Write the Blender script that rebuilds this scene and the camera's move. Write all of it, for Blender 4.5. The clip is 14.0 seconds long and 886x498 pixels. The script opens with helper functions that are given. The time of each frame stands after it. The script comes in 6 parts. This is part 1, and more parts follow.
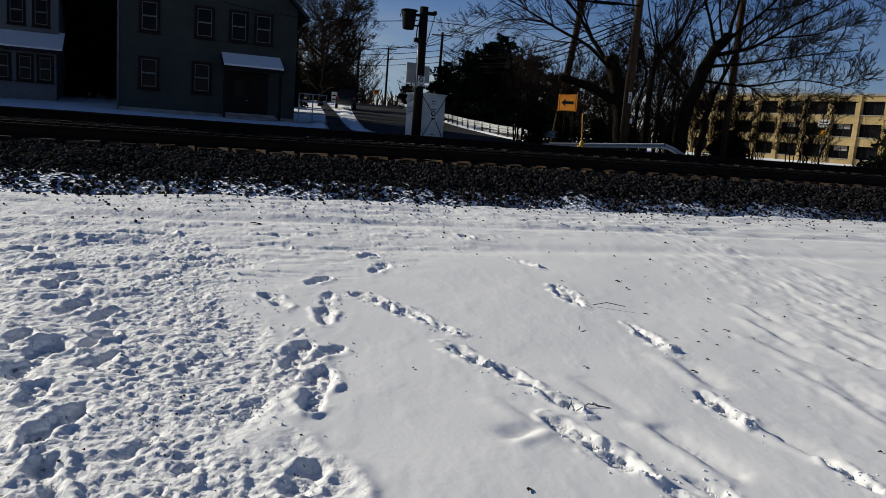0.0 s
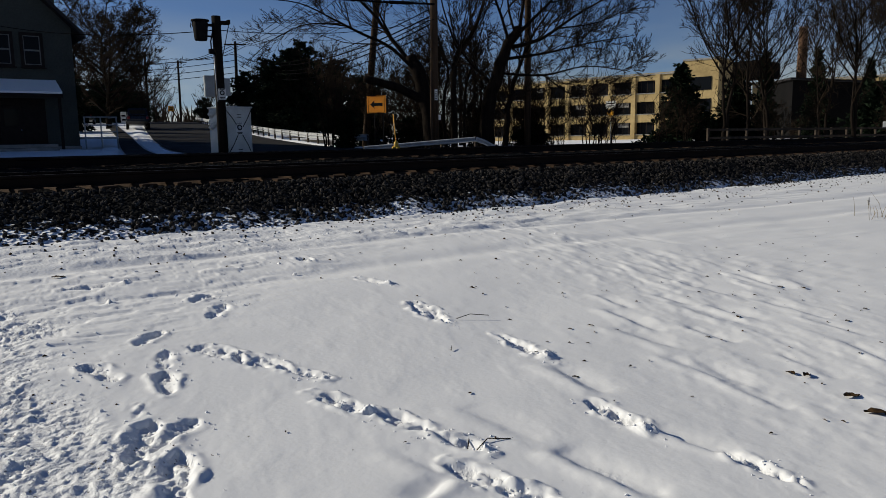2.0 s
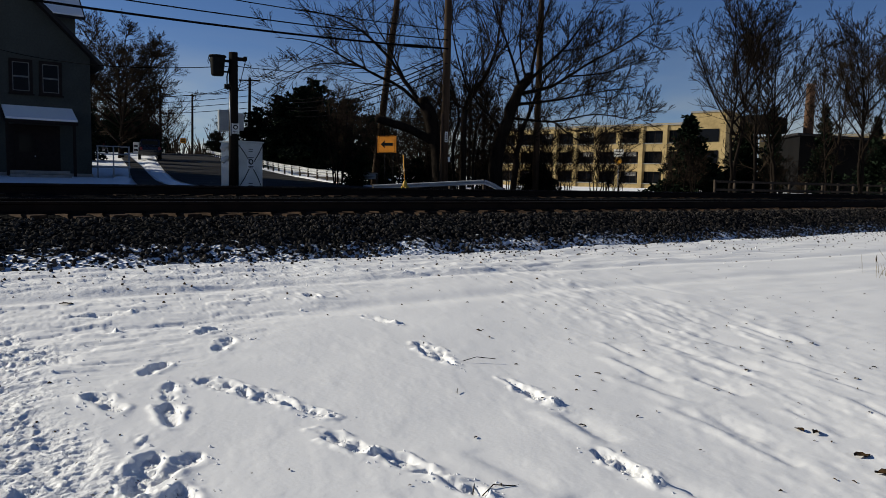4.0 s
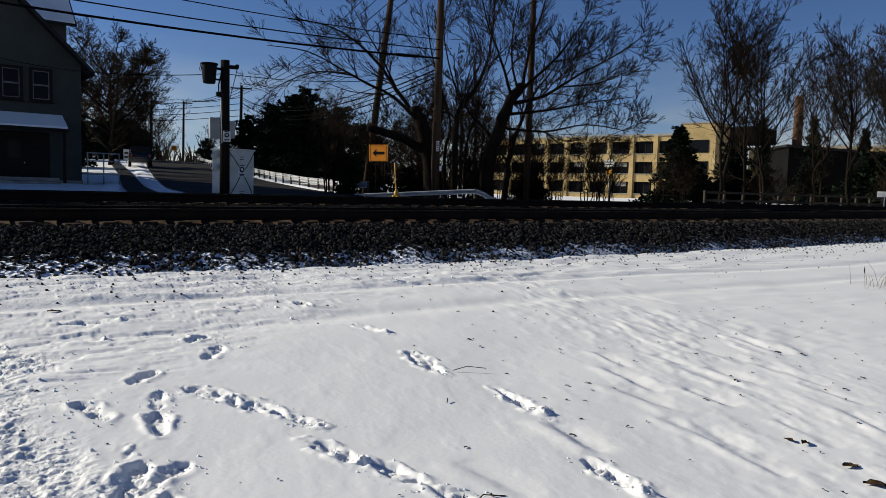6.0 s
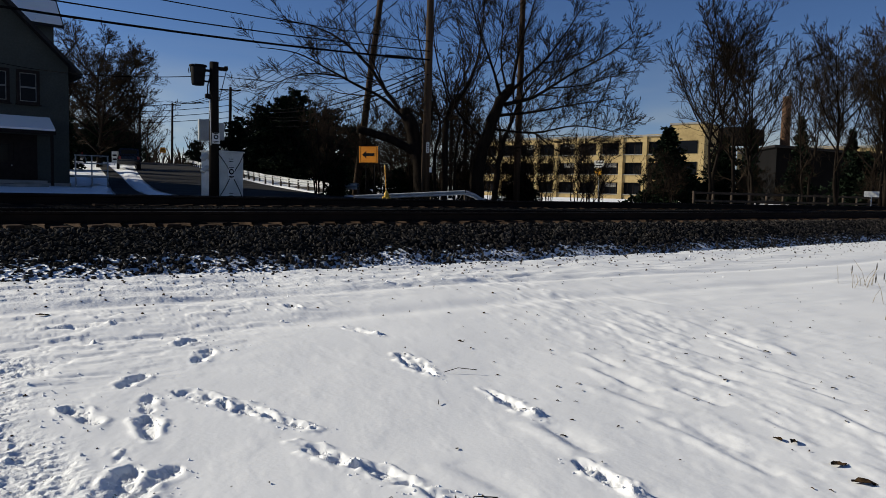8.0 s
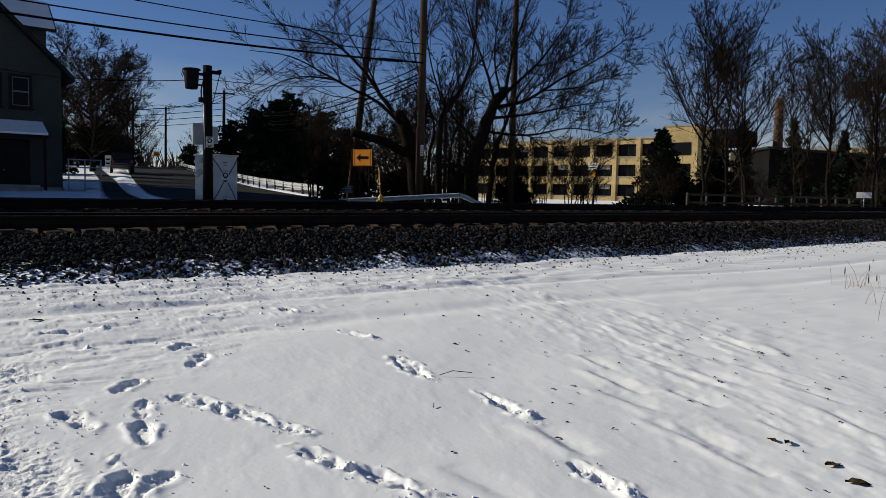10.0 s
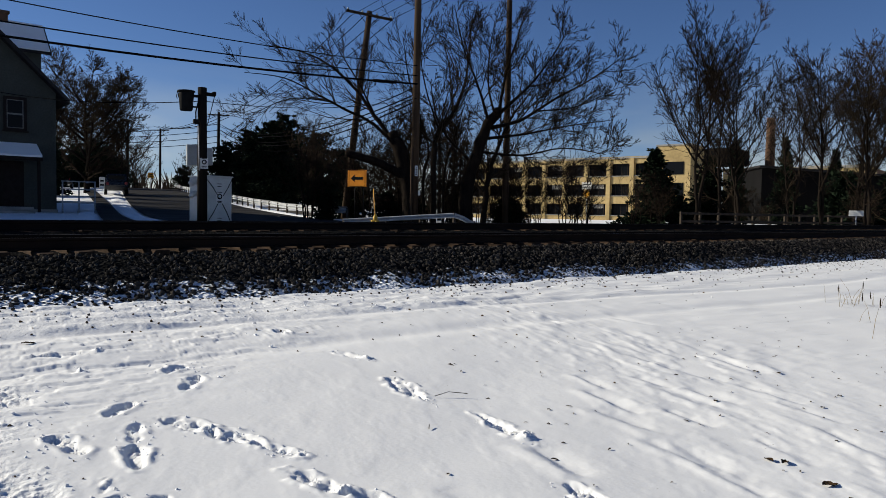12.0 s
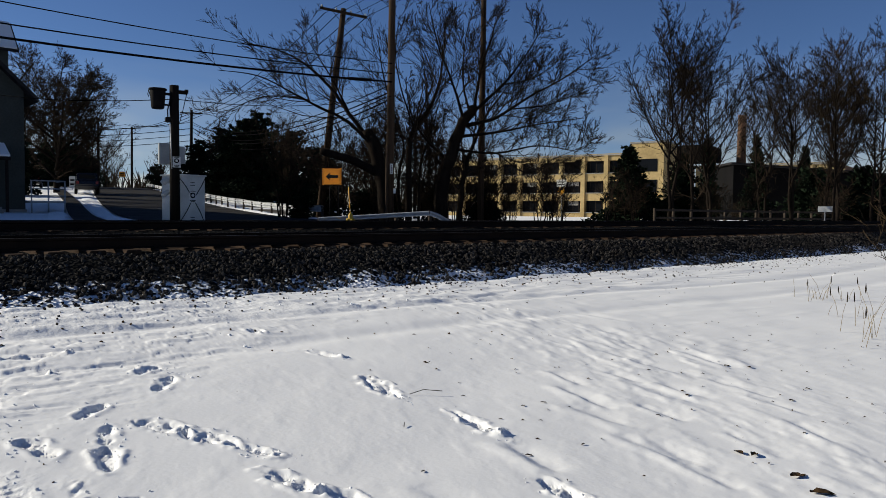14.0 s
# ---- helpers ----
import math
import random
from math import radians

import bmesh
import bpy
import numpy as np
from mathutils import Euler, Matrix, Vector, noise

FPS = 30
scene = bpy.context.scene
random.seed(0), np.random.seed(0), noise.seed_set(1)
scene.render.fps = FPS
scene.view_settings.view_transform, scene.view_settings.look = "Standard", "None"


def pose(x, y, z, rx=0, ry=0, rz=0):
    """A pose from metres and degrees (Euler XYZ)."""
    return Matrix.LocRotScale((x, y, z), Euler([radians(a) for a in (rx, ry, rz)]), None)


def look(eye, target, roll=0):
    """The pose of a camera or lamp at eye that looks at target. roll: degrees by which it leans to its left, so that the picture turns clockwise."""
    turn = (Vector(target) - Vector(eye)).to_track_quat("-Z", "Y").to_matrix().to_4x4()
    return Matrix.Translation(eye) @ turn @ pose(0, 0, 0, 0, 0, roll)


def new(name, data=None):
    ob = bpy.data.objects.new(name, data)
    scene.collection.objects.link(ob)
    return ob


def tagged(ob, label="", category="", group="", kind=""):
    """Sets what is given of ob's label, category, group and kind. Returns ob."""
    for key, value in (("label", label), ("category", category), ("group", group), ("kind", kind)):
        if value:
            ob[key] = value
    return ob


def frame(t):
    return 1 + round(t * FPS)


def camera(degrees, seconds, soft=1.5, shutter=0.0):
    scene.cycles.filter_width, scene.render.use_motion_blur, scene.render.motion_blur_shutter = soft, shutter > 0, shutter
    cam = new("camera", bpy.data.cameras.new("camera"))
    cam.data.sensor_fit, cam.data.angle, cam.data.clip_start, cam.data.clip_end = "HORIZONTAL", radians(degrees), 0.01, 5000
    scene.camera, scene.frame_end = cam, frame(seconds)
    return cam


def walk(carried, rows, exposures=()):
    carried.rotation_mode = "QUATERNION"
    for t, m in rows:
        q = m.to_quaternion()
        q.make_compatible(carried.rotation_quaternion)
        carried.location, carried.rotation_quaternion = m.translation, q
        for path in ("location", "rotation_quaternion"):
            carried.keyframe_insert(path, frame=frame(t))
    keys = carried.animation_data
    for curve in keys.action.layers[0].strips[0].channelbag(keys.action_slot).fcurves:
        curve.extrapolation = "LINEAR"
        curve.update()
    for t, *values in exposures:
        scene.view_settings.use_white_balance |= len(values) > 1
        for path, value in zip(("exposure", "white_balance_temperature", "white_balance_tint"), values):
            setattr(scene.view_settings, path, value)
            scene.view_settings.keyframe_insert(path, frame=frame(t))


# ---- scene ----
cam = camera(61.4, 14.0, soft=0.65)
METRES, EYE, TILT, LEAN, TURN = 0.802, 1.5, 0.0, 0.0, -15.4
PATH = [
    (0, (0.015, -0.02, 1.476), (0.536, 1.886, 1.164), 4.3),
    (0.5, (-0.039, 0.179, 1.471), (0.457, 2.086, 1.13), 4.6),
    (1, (0.03, 0.408, 1.508), (0.575, 2.288, 1.098), -0.2),
    (1.5, (0.056, 0.47, 1.526), (0.738, 2.308, 1.132), -1.8),
    (2, (-0.036, 0.489, 1.545), (0.926, 2.218, 1.254), -0.9),
    (2.5, (-0.097, 0.5, 1.543), (0.903, 2.215, 1.3), 1.4),
    (3, (-0.086, 0.51, 1.546), (0.892, 2.24, 1.323), 2.0),
    (3.5, (-0.077, 0.503, 1.55), (0.879, 2.249, 1.35), 1.3),
    (6, (-0.078, 0.501, 1.551), (0.902, 2.237, 1.393), 1.6),
    (6.5, (-0.078, 0.508, 1.553), (0.903, 2.243, 1.382), 1.5),
    (7, (-0.084, 0.506, 1.555), (0.912, 2.233, 1.389), 1.6),
    (7.5, (-0.089, 0.495, 1.553), (0.918, 2.215, 1.394), 1.7),
    (8, (-0.081, 0.497, 1.556), (0.921, 2.22, 1.402), 1.4),
    (10.5, (-0.084, 0.49, 1.56), (0.936, 2.205, 1.421), 1.2),
    (11, (-0.085, 0.488, 1.561), (0.937, 2.204, 1.456), 1.5),
    (11.5, (-0.085, 0.486, 1.559), (0.945, 2.196, 1.448), 1.4),
    (12, (-0.082, 0.491, 1.563), (0.946, 2.204, 1.47), 0.9),
    (12.5, (-0.075, 0.498, 1.563), (0.98, 2.194, 1.465), 0.7),
    (13, (-0.078, 0.484, 1.563), (1.007, 2.161, 1.458), 0.6),
    (13.5, (-0.077, 0.478, 1.563), (1.019, 2.149, 1.465), 0.7),
    (14, (-0.076, 0.471, 1.566), (1.006, 2.15, 1.468), 0.6),
]
walk(cam, [(t, look(eye, target, roll)) for t, eye, target, roll in PATH],
     exposures=[(0, 0.2), (0.4, 0.42), (1, 0.24), (2.0, 0.1), (2.5, -0.2), (3.0, 0.02), (3.5, 0.2), (6.0, 0.46), (8, 0.42), (10.5, 0.3), (11, 0.42), (11.5, 0.48), (12, 0.56), (13, 0.58), (14, 0.44)])

# ---------- sky, sun ----------
SUN_AZ = Vector((-0.74, 0.67, 0)).normalized()
SUN_EL = radians(24)
sun_data = bpy.data.lights.new("sun", "SUN")
sun_data.energy, sun_data.angle, sun_data.color = 4.3, radians(0.55), (1.0, 0.944, 0.80)
sun = new("sun", sun_data)
to_sun = Vector((SUN_AZ.x * math.cos(SUN_EL), SUN_AZ.y * math.cos(SUN_EL), math.sin(SUN_EL)))
sun.rotation_euler = to_sun.to_track_quat("Z", "Y").to_euler()
world = bpy.data.worlds.new("world")
scene.world = world
world.use_nodes = True
wn, wl = world.node_tree.nodes, world.node_tree.links
sky = wn.new("ShaderNodeTexSky")
sky.sky_type, sky.sun_disc = "NISHITA", False
sky.sun_elevation, sky.sun_rotation = SUN_EL, math.atan2(SUN_AZ.x, SUN_AZ.y)
sky.altitude, sky.air_density, sky.dust_density, sky.ozone_density = 2000, 1.0, 0.0, 3.0
wn["Background"].inputs["Strength"].default_value = 0.0455
deep = wn.new("ShaderNodeMix")
deep.data_type, deep.blend_type = "RGBA", "MULTIPLY"
deep.inputs["Factor"].default_value = 1.0
deep.inputs["B"].default_value = (0.75, 0.885, 1.15, 1)
wl.new(sky.outputs[0], deep.inputs["A"])
# thin pale cloud low over the horizon
sky_co = wn.new("ShaderNodeTexCoord")
sky_map = wn.new("ShaderNodeMapping")
sky_map.inputs["Scale"].default_value = (2.6, 2.6, 11.0)
wl.new(sky_co.outputs["Generated"], sky_map.inputs["Vector"])
puff = wn.new("ShaderNodeTexNoise")
puff.inputs["Scale"].default_value, puff.inputs["Detail"].default_value = 1.6, 5
wl.new(sky_map.outputs[0], puff.inputs["Vector"])
thick = wn.new("ShaderNodeMapRange")
thick.inputs["From Min"].default_value, thick.inputs["From Max"].default_value = 0.32, 0.64
wl.new(puff.outputs[0], thick.inputs["Value"])
sep = wn.new("ShaderNodeSeparateXYZ")
wl.new(sky_co.outputs["Generated"], sep.inputs[0])
low = wn.new("ShaderNodeMapRange")
low.inputs["From Min"].default_value, low.inputs["From Max"].default_value = 0.20, 0.07
wl.new(sep.outputs["Z"], low.inputs["Value"])
amount = wn.new("ShaderNodeMath")
amount.operation = "MULTIPLY"
wl.new(thick.outputs[0], amount.inputs[0])
wl.new(low.outputs[0], amount.inputs[1])
cloud = wn.new("ShaderNodeMix")
cloud.data_type, cloud.blend_type = "RGBA", "MULTIPLY"
cloud.inputs["B"].default_value = (2.3, 1.5, 1.0, 1)
wl.new(amount.outputs[0], cloud.inputs["Factor"])
wl.new(deep.outputs["Result"], cloud.inputs["A"])
wl.new(cloud.outputs["Result"], wn["Background"].inputs["Color"])

# ---------- materials ----------
def material(name, colour=(0.5, 0.5, 0.5), rough=0.8, metal=0.0, colour2=None, scale=6.0, bump=0.0, bump_scale=60.0,
             spread=0.0, stretch=(1, 1, 1), wear=0.0, per="object", gloss=0.03):
    """A surface with two scales of colour change, fine relief and, where wanted, a random tone for each piece."""
    m = bpy.data.materials.new(name)
    m.use_nodes = True
    n, l = m.node_tree.nodes, m.node_tree.links
    b = n["Principled BSDF"]
    b.inputs["Metallic"].default_value = metal
    b.inputs["Specular IOR Level"].default_value = gloss
    co = n.new("ShaderNodeTexCoord")
    mp = n.new("ShaderNodeMapping")
    mp.inputs["Scale"].default_value = stretch
    l.new(co.outputs["Object"], mp.inputs["Vector"])
    big = n.new("ShaderNodeTexNoise")
    big.inputs["Scale"].default_value, big.inputs["Detail"].default_value = scale, 4
    l.new(mp.outputs[0], big.inputs["Vector"])
    fine = n.new("ShaderNodeTexNoise")
    fine.inputs["Scale"].default_value, fine.inputs["Detail"].default_value = bump_scale, 5
    l.new(mp.outputs[0], fine.inputs["Vector"])
    mix = n.new("ShaderNodeMix")
    mix.data_type = "RGBA"
    mix.inputs["A"].default_value = (*colour, 1)
    mix.inputs["B"].default_value = (*(colour2 or [c * 0.7 for c in colour]), 1)
    ramp = n.new("ShaderNodeMapRange")
    ramp.inputs["From Min"].default_value, ramp.inputs["From Max"].default_value = 0.35, 0.68
    l.new(big.outputs[0], ramp.inputs["Value"])
    l.new(ramp.outputs[0], mix.inputs["Factor"])
    grain = n.new("ShaderNodeMix")
    grain.data_type, grain.blend_type = "RGBA", "MULTIPLY"
    grain.inputs["Factor"].default_value = 0.35 + wear
    gr = n.new("ShaderNodeMapRange")
    gr.inputs["From Min"].default_value, gr.inputs["From Max"].default_value, gr.inputs["To Min"].default_value, gr.inputs["To Max"].default_value = 0.3, 0.7, 0.55, 1.2
    l.new(fine.outputs[0], gr.inputs["Value"])
    l.new(mix.outputs["Result"], grain.inputs["A"])
    l.new(gr.outputs[0], grain.inputs["B"])
    out = grain.outputs["Result"]
    if spread:
        if per == "island":
            src = n.new("ShaderNodeNewGeometry").outputs["Random Per Island"]
        else:
            src = n.new("ShaderNodeObjectInfo").outputs["Random"]
        rr = n.new("ShaderNodeMapRange")
        rr.inputs["To Min"].default_value, rr.inputs["To Max"].default_value = 1 - spread, 1 + spread
        l.new(src, rr.inputs["Value"])
        mm = n.new("ShaderNodeMix")
        mm.data_type, mm.blend_type = "RGBA", "MULTIPLY"
        mm.inputs["Factor"].default_value = 1
        l.new(out, mm.inputs["A"])
        l.new(rr.outputs[0], mm.inputs["B"])
        out = mm.outputs["Result"]
    l.new(out, b.inputs["Base Color"])
    rg = n.new("ShaderNodeMapRange")
    rg.inputs["To Min"].default_value, rg.inputs["To Max"].default_value = max(0.03, rough - 0.12), min(1, rough + 0.12)
    l.new(fine.outputs[0], rg.inputs["Value"])
    l.new(rg.outputs[0], b.inputs["Roughness"])
    if bump:
        bp = n.new("ShaderNodeBump")
        bp.inputs["Strength"].default_value, bp.inputs["Distance"].default_value = 0.8, bump
        l.new(fine.outputs[0], bp.inputs["Height"])
        l.new(bp.outputs[0], b.inputs["Normal"])
    return m


def snow_material():
    m = bpy.data.materials.new("snow")
    m.use_nodes = True
    n, l = m.node_tree.nodes, m.node_tree.links
    b = n["Principled BSDF"]
    b.inputs["Roughness"].default_value = 0.75
    b.inputs["Specular IOR Level"].default_value = 0.25
    geo = n.new("ShaderNodeNewGeometry")
    big = n.new("ShaderNodeTexNoise")
    big.inputs["Scale"].default_value, big.inputs["Detail"].default_value = 1.3, 5
    l.new(geo.outputs["Position"], big.inputs["Vector"])
    tone = n.new("ShaderNodeMix")
    tone.data_type = "RGBA"
    tone.inputs["A"].default_value, tone.inputs["B"].default_value = (0.86, 0.86, 0.855, 1), (0.76, 0.762, 0.765, 1)
    l.new(big.outputs[0], tone.inputs["Factor"])
    # crumbs of soil and stalks in the snow
    dirt = n.new("ShaderNodeTexNoise")
    dirt.inputs["Scale"].default_value, dirt.inputs["Detail"].default_value = 26, 3
    l.new(geo.outputs["Position"], dirt.inputs["Vector"])
    dr = n.new("ShaderNodeMapRange")
    dr.inputs["From Min"].default_value, dr.inputs["From Max"].default_value, dr.inputs["To Max"].default_value = 0.74, 0.79, 0.8
    worn = n.new("ShaderNodeAttribute")
    worn.attribute_name = "trodden"
    wm = n.new("ShaderNodeMath")
    wm.operation = "MULTIPLY_ADD"
    wm.inputs[1].default_value = 0.105
    l.new(worn.outputs["Fac"], wm.inputs[0])
    l.new(dirt.outputs[0], wm.inputs[2])
    l.new(wm.outputs[0], dr.inputs["Value"])
    soil = n.new("ShaderNodeMix")
    soil.data_type = "RGBA"
    soil.inputs["B"].default_value = (0.09, 0.075, 0.055, 1)
    l.new(dr.outputs[0], soil.inputs["Factor"])
    l.new(tone.outputs["Result"], soil.inputs["A"])
    # leaf litter and bare earth showing through beyond the railway; tree shade is painted in with them
    lit = n.new("ShaderNodeTexNoise")
    lit.inputs["Scale"].default_value, lit.inputs["Detail"].default_value = 0.45, 6
    l.new(geo.outputs["Position"], lit.inputs["Vector"])
    att = n.new("ShaderNodeAttribute")
    att.attribute_name = "litter"
    sm = n.new("ShaderNodeMath")
    sm.operation = "ADD"
    l.new(lit.outputs[0], sm.inputs[0])
    l.new(att.outputs["Fac"], sm.inputs[1])
    lr = n.new("ShaderNodeMapRange")
    lr.inputs["From Min"].default_value, lr.inputs["From Max"].default_value = 1.0, 1.12
    l.new(sm.outputs[0], lr.inputs["Value"])
    fin = n.new("ShaderNodeMix")
    fin.data_type = "RGBA"
    fin.inputs["B"].default_value = (0.06, 0.05, 0.035, 1)
    l.new(lr.outputs[0], fin.inputs["Factor"])
    l.new(soil.outputs["Result"], fin.inputs["A"])
    l.new(fin.outputs["Result"], b.inputs["Base Color"])
    f1 = n.new("ShaderNodeTexNoise")
    f1.inputs["Scale"].default_value, f1.inputs["Detail"].default_value = 32, 8
    l.new(geo.outputs["Position"], f1.inputs["Vector"])
    bp = n.new("ShaderNodeBump")
    bp.inputs["Strength"].default_value, bp.inputs["Distance"].default_value = 0.6, 0.03
    trod = n.new("ShaderNodeAttribute")
    trod.attribute_name = "trodden"
    k1 = n.new("ShaderNodeMapRange")
    k1.inputs["To Min"].default_value, k1.inputs["To Max"].default_value = 0.07, 1.0
    l.new(trod.outputs["Fac"], k1.inputs["Value"])
    k2 = n.new("ShaderNodeMath")
    k2.operation = "MULTIPLY"
    l.new(f1.outputs[0], k2.inputs[0])
    l.new(k1.outputs[0], k2.inputs[1])
    l.new(k2.outputs[0], bp.inputs["Height"])
    l.new(bp.outputs[0], b.inputs["Normal"])
    return m


def bed_material():
    """Dark crushed stone, lowered to near black for its shade, with snow lying between the stones towards the toe of
    the slope.
    """
    m = bpy.data.materials.new("ballast_bed")
    m.use_nodes = True
    n, l = m.node_tree.nodes, m.node_tree.links
    b = n["Principled BSDF"]
    b.inputs["Roughness"].default_value = 0.95
    b.inputs["Specular IOR Level"].default_value = 0.0
    geo = n.new("ShaderNodeNewGeometry")
    vor = n.new("ShaderNodeTexVoronoi")
    vor.inputs["Scale"].default_value = 17
    l.new(geo.outputs["Position"], vor.inputs["Vector"])
    sh = n.new("ShaderNodeMapRange")
    sh.inputs["To Min"].default_value, sh.inputs["To Max"].default_value = 0.006, 0.018
    l.new(vor.outputs["Color"], sh.inputs["Value"])
    no = n.new("ShaderNodeTexNoise")
    no.inputs["Scale"].default_value, no.inputs["Detail"].default_value = 7, 7
    l.new(geo.outputs["Position"], no.inputs["Vector"])
    att = n.new("ShaderNodeAttribute")
    att.attribute_name = "snowy"
    sm = n.new("ShaderNodeMath")
    sm.operation = "ADD"
    l.new(no.outputs[0], sm.inputs[0])
    l.new(att.outputs["Fac"], sm.inputs[1])
    r = n.new("ShaderNodeMapRange")
    r.inputs["From Min"].default_value, r.inputs["From Max"].default_value = 0.96, 1.03
    l.new(sm.outputs[0], r.inputs["Value"])
    mix = n.new("ShaderNodeMix")
    mix.data_type = "RGBA"
    mix.inputs["B"].default_value = (0.8, 0.81, 0.84, 1)
    l.new(sh.outputs[0], mix.inputs["A"])
    l.new(r.outputs[0], mix.inputs["Factor"])
    l.new(mix.outputs["Result"], b.inputs["Base Color"])
    bp = n.new("ShaderNodeBump")
    bp.inputs["Strength"].default_value, bp.inputs["Distance"].default_value = 1.0, 0.05
    l.new(vor.outputs["Distance"], bp.inputs["Height"])
    l.new(bp.outputs[0], b.inputs["Normal"])
    return m


def glass_material():
    m = bpy.data.materials.new("window_glass")
    m.use_nodes = True
    b = m.node_tree.nodes["Principled BSDF"]
    b.inputs["Base Color"].default_value = (0.006, 0.007, 0.009, 1)
    b.inputs["Roughness"].default_value = 0.08
    b.inputs["Specular IOR Level"].default_value = 0.05
    return m


SNOW, BED, GLASS = snow_material(), bed_material(), glass_material()
# Stones are coloured lighter than the near-black bed, to stand out as sunlit.
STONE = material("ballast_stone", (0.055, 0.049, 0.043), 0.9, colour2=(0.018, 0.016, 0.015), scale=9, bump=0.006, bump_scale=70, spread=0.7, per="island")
TIE = material("creosoted_tie_wood", (0.055, 0.035, 0.023), 0.9, colour2=(0.022, 0.015, 0.011), scale=3, bump=0.006, bump_scale=30, stretch=(6, 1, 6), spread=0.3)
RAIL = material("rusty_rail_steel", (0.022, 0.015, 0.012), 0.85, metal=0.1, colour2=(0.013, 0.01, 0.009), scale=2, bump=0.001)
RAILHEAD = material("worn_rail_head", (0.06, 0.055, 0.05), 0.6, metal=0.5, colour2=(0.03, 0.027, 0.025), gloss=0.12)
# Grey-brown bark taken far darker, with backlit shade in its colour.
BARK = material("backlit_dark_bark", (0.017, 0.013, 0.010), 0.95, colour2=(0.009, 0.007, 0.006), scale=5, bump=0.02, bump_scale=18, stretch=(1, 1, 0.3))
TWIG = material("twig_bark", (0.03, 0.021, 0.014), 0.95, colour2=(0.016, 0.012, 0.009), scale=1.2)
TWIG_PALE = material("pale_twig_bark", (0.08, 0.055, 0.03), 0.95, colour2=(0.04, 0.03, 0.02), scale=1.2)
NEEDLE = material("dark_needles", (0.012, 0.019, 0.011), 0.9, colour2=(0.007, 0.012, 0.007), scale=2, spread=0.5, per="island")
POLEWOOD = material("weathered_pole_wood", (0.07, 0.048, 0.033), 0.92, colour2=(0.032, 0.023, 0.017), scale=3, bump=0.006, bump_scale=24, stretch=(2, 2, 0.15))
POLEDARK = material("tarred_pole_wood", (0.016, 0.013, 0.011), 0.95, colour2=(0.01, 0.009, 0.008), scale=3, bump=0.006, bump_scale=24, stretch=(2, 2, 0.15))
DARKMETAL = material("dark_painted_metal", (0.014, 0.014, 0.015), 0.7, colour2=(0.009, 0.009, 0.01))
CABLE = material("black_cable", (0.008, 0.008, 0.009), 0.95, gloss=0.0)
CABINET = material("white_aluminium_paint", (0.62, 0.63, 0.6), 0.55, colour2=(0.5, 0.5, 0.47), scale=2, wear=0.05, gloss=0.3)
GREYBOX = material("grey_plastic_box", (0.34, 0.36, 0.37), 0.6, colour2=(0.27, 0.29, 0.3), scale=3, gloss=0.2)
GALV = material("galvanised_steel", (0.5, 0.51, 0.52), 0.5, colour2=(0.36, 0.37, 0.38), scale=4, metal=0.35, gloss=0.3)
SIGNORANGE = material("orange_sign_sheeting", (0.78, 0.27, 0.012), 0.45, colour2=(0.7, 0.23, 0.01), scale=3, gloss=0.2)
SIGNYELLOW = material("yellow_sign_sheeting", (0.75, 0.36, 0.02), 0.5, colour2=(0.65, 0.3, 0.02), scale=3, gloss=0.2)
SIGNWHITE = material("white_sign_sheeting", (0.7, 0.7, 0.68), 0.5, colour2=(0.58, 0.58, 0.56), scale=3, gloss=0.2)
INK = material("black_sign_ink", (0.012, 0.012, 0.012), 0.6)
YELLOW = material("yellow_enamel", (0.62, 0.38, 0.03), 0.5, colour2=(0.42, 0.25, 0.03), scale=8, gloss=0.3)
# Pale siding set near black: the front's shade is in the colour.
SIDING = material("shade_dark_green_grey_siding", (0.062, 0.067, 0.06), 0.9, colour2=(0.05, 0.055, 0.049), scale=0.8, bump_scale=12)
# White boards lowered to blue-grey, with the shade on them painted in.
WHITESHADED = material("shade_grey_white_siding", (0.16, 0.168, 0.178), 0.85, colour2=(0.135, 0.142, 0.15), scale=0.8, bump_scale=12)
TRIM = material("dark_brown_trim", (0.026, 0.02, 0.018), 0.6, colour2=(0.018, 0.014, 0.013))
SASH = material("grey_sash_paint", (0.2, 0.2, 0.19), 0.6)
SHINGLE = material("dark_roof_shingle", (0.035, 0.033, 0.033), 0.9, colour2=(0.022, 0.021, 0.022), scale=3, bump=0.01, bump_scale=20)
CONCRETE = material("grey_concrete", (0.3, 0.29, 0.27), 0.85, colour2=(0.2, 0.195, 0.185), scale=2, bump=0.003)
ASPHALT = material("wet_dark_asphalt", (0.04, 0.038, 0.037), 0.85, colour2=(0.02, 0.019, 0.019), scale=0.6, bump=0.004, bump_scale=40)
BRICK = material("buff_brick", (0.43, 0.32, 0.155), 0.85, colour2=(0.31, 0.23, 0.11), scale=0.35, bump_scale=3)
BRICKRED = material("red_brown_brick", (0.17, 0.10, 0.062), 0.85, colour2=(0.11, 0.065, 0.042), scale=0.4, bump_scale=3)
# Near-black colour stands for walls seen in shadow.
DARKWALL = material("shade_dark_wall", (0.008, 0.0075, 0.0075), 0.95, colour2=(0.005, 0.005, 0.005), scale=0.4)
FENCEWOOD = material("weathered_fence_wood", (0.07, 0.055, 0.042), 0.9, colour2=(0.045, 0.036, 0.03), scale=3)
CARPAINT = material("black_car_paint", (0.012, 0.012, 0.014), 0.25, gloss=0.45)
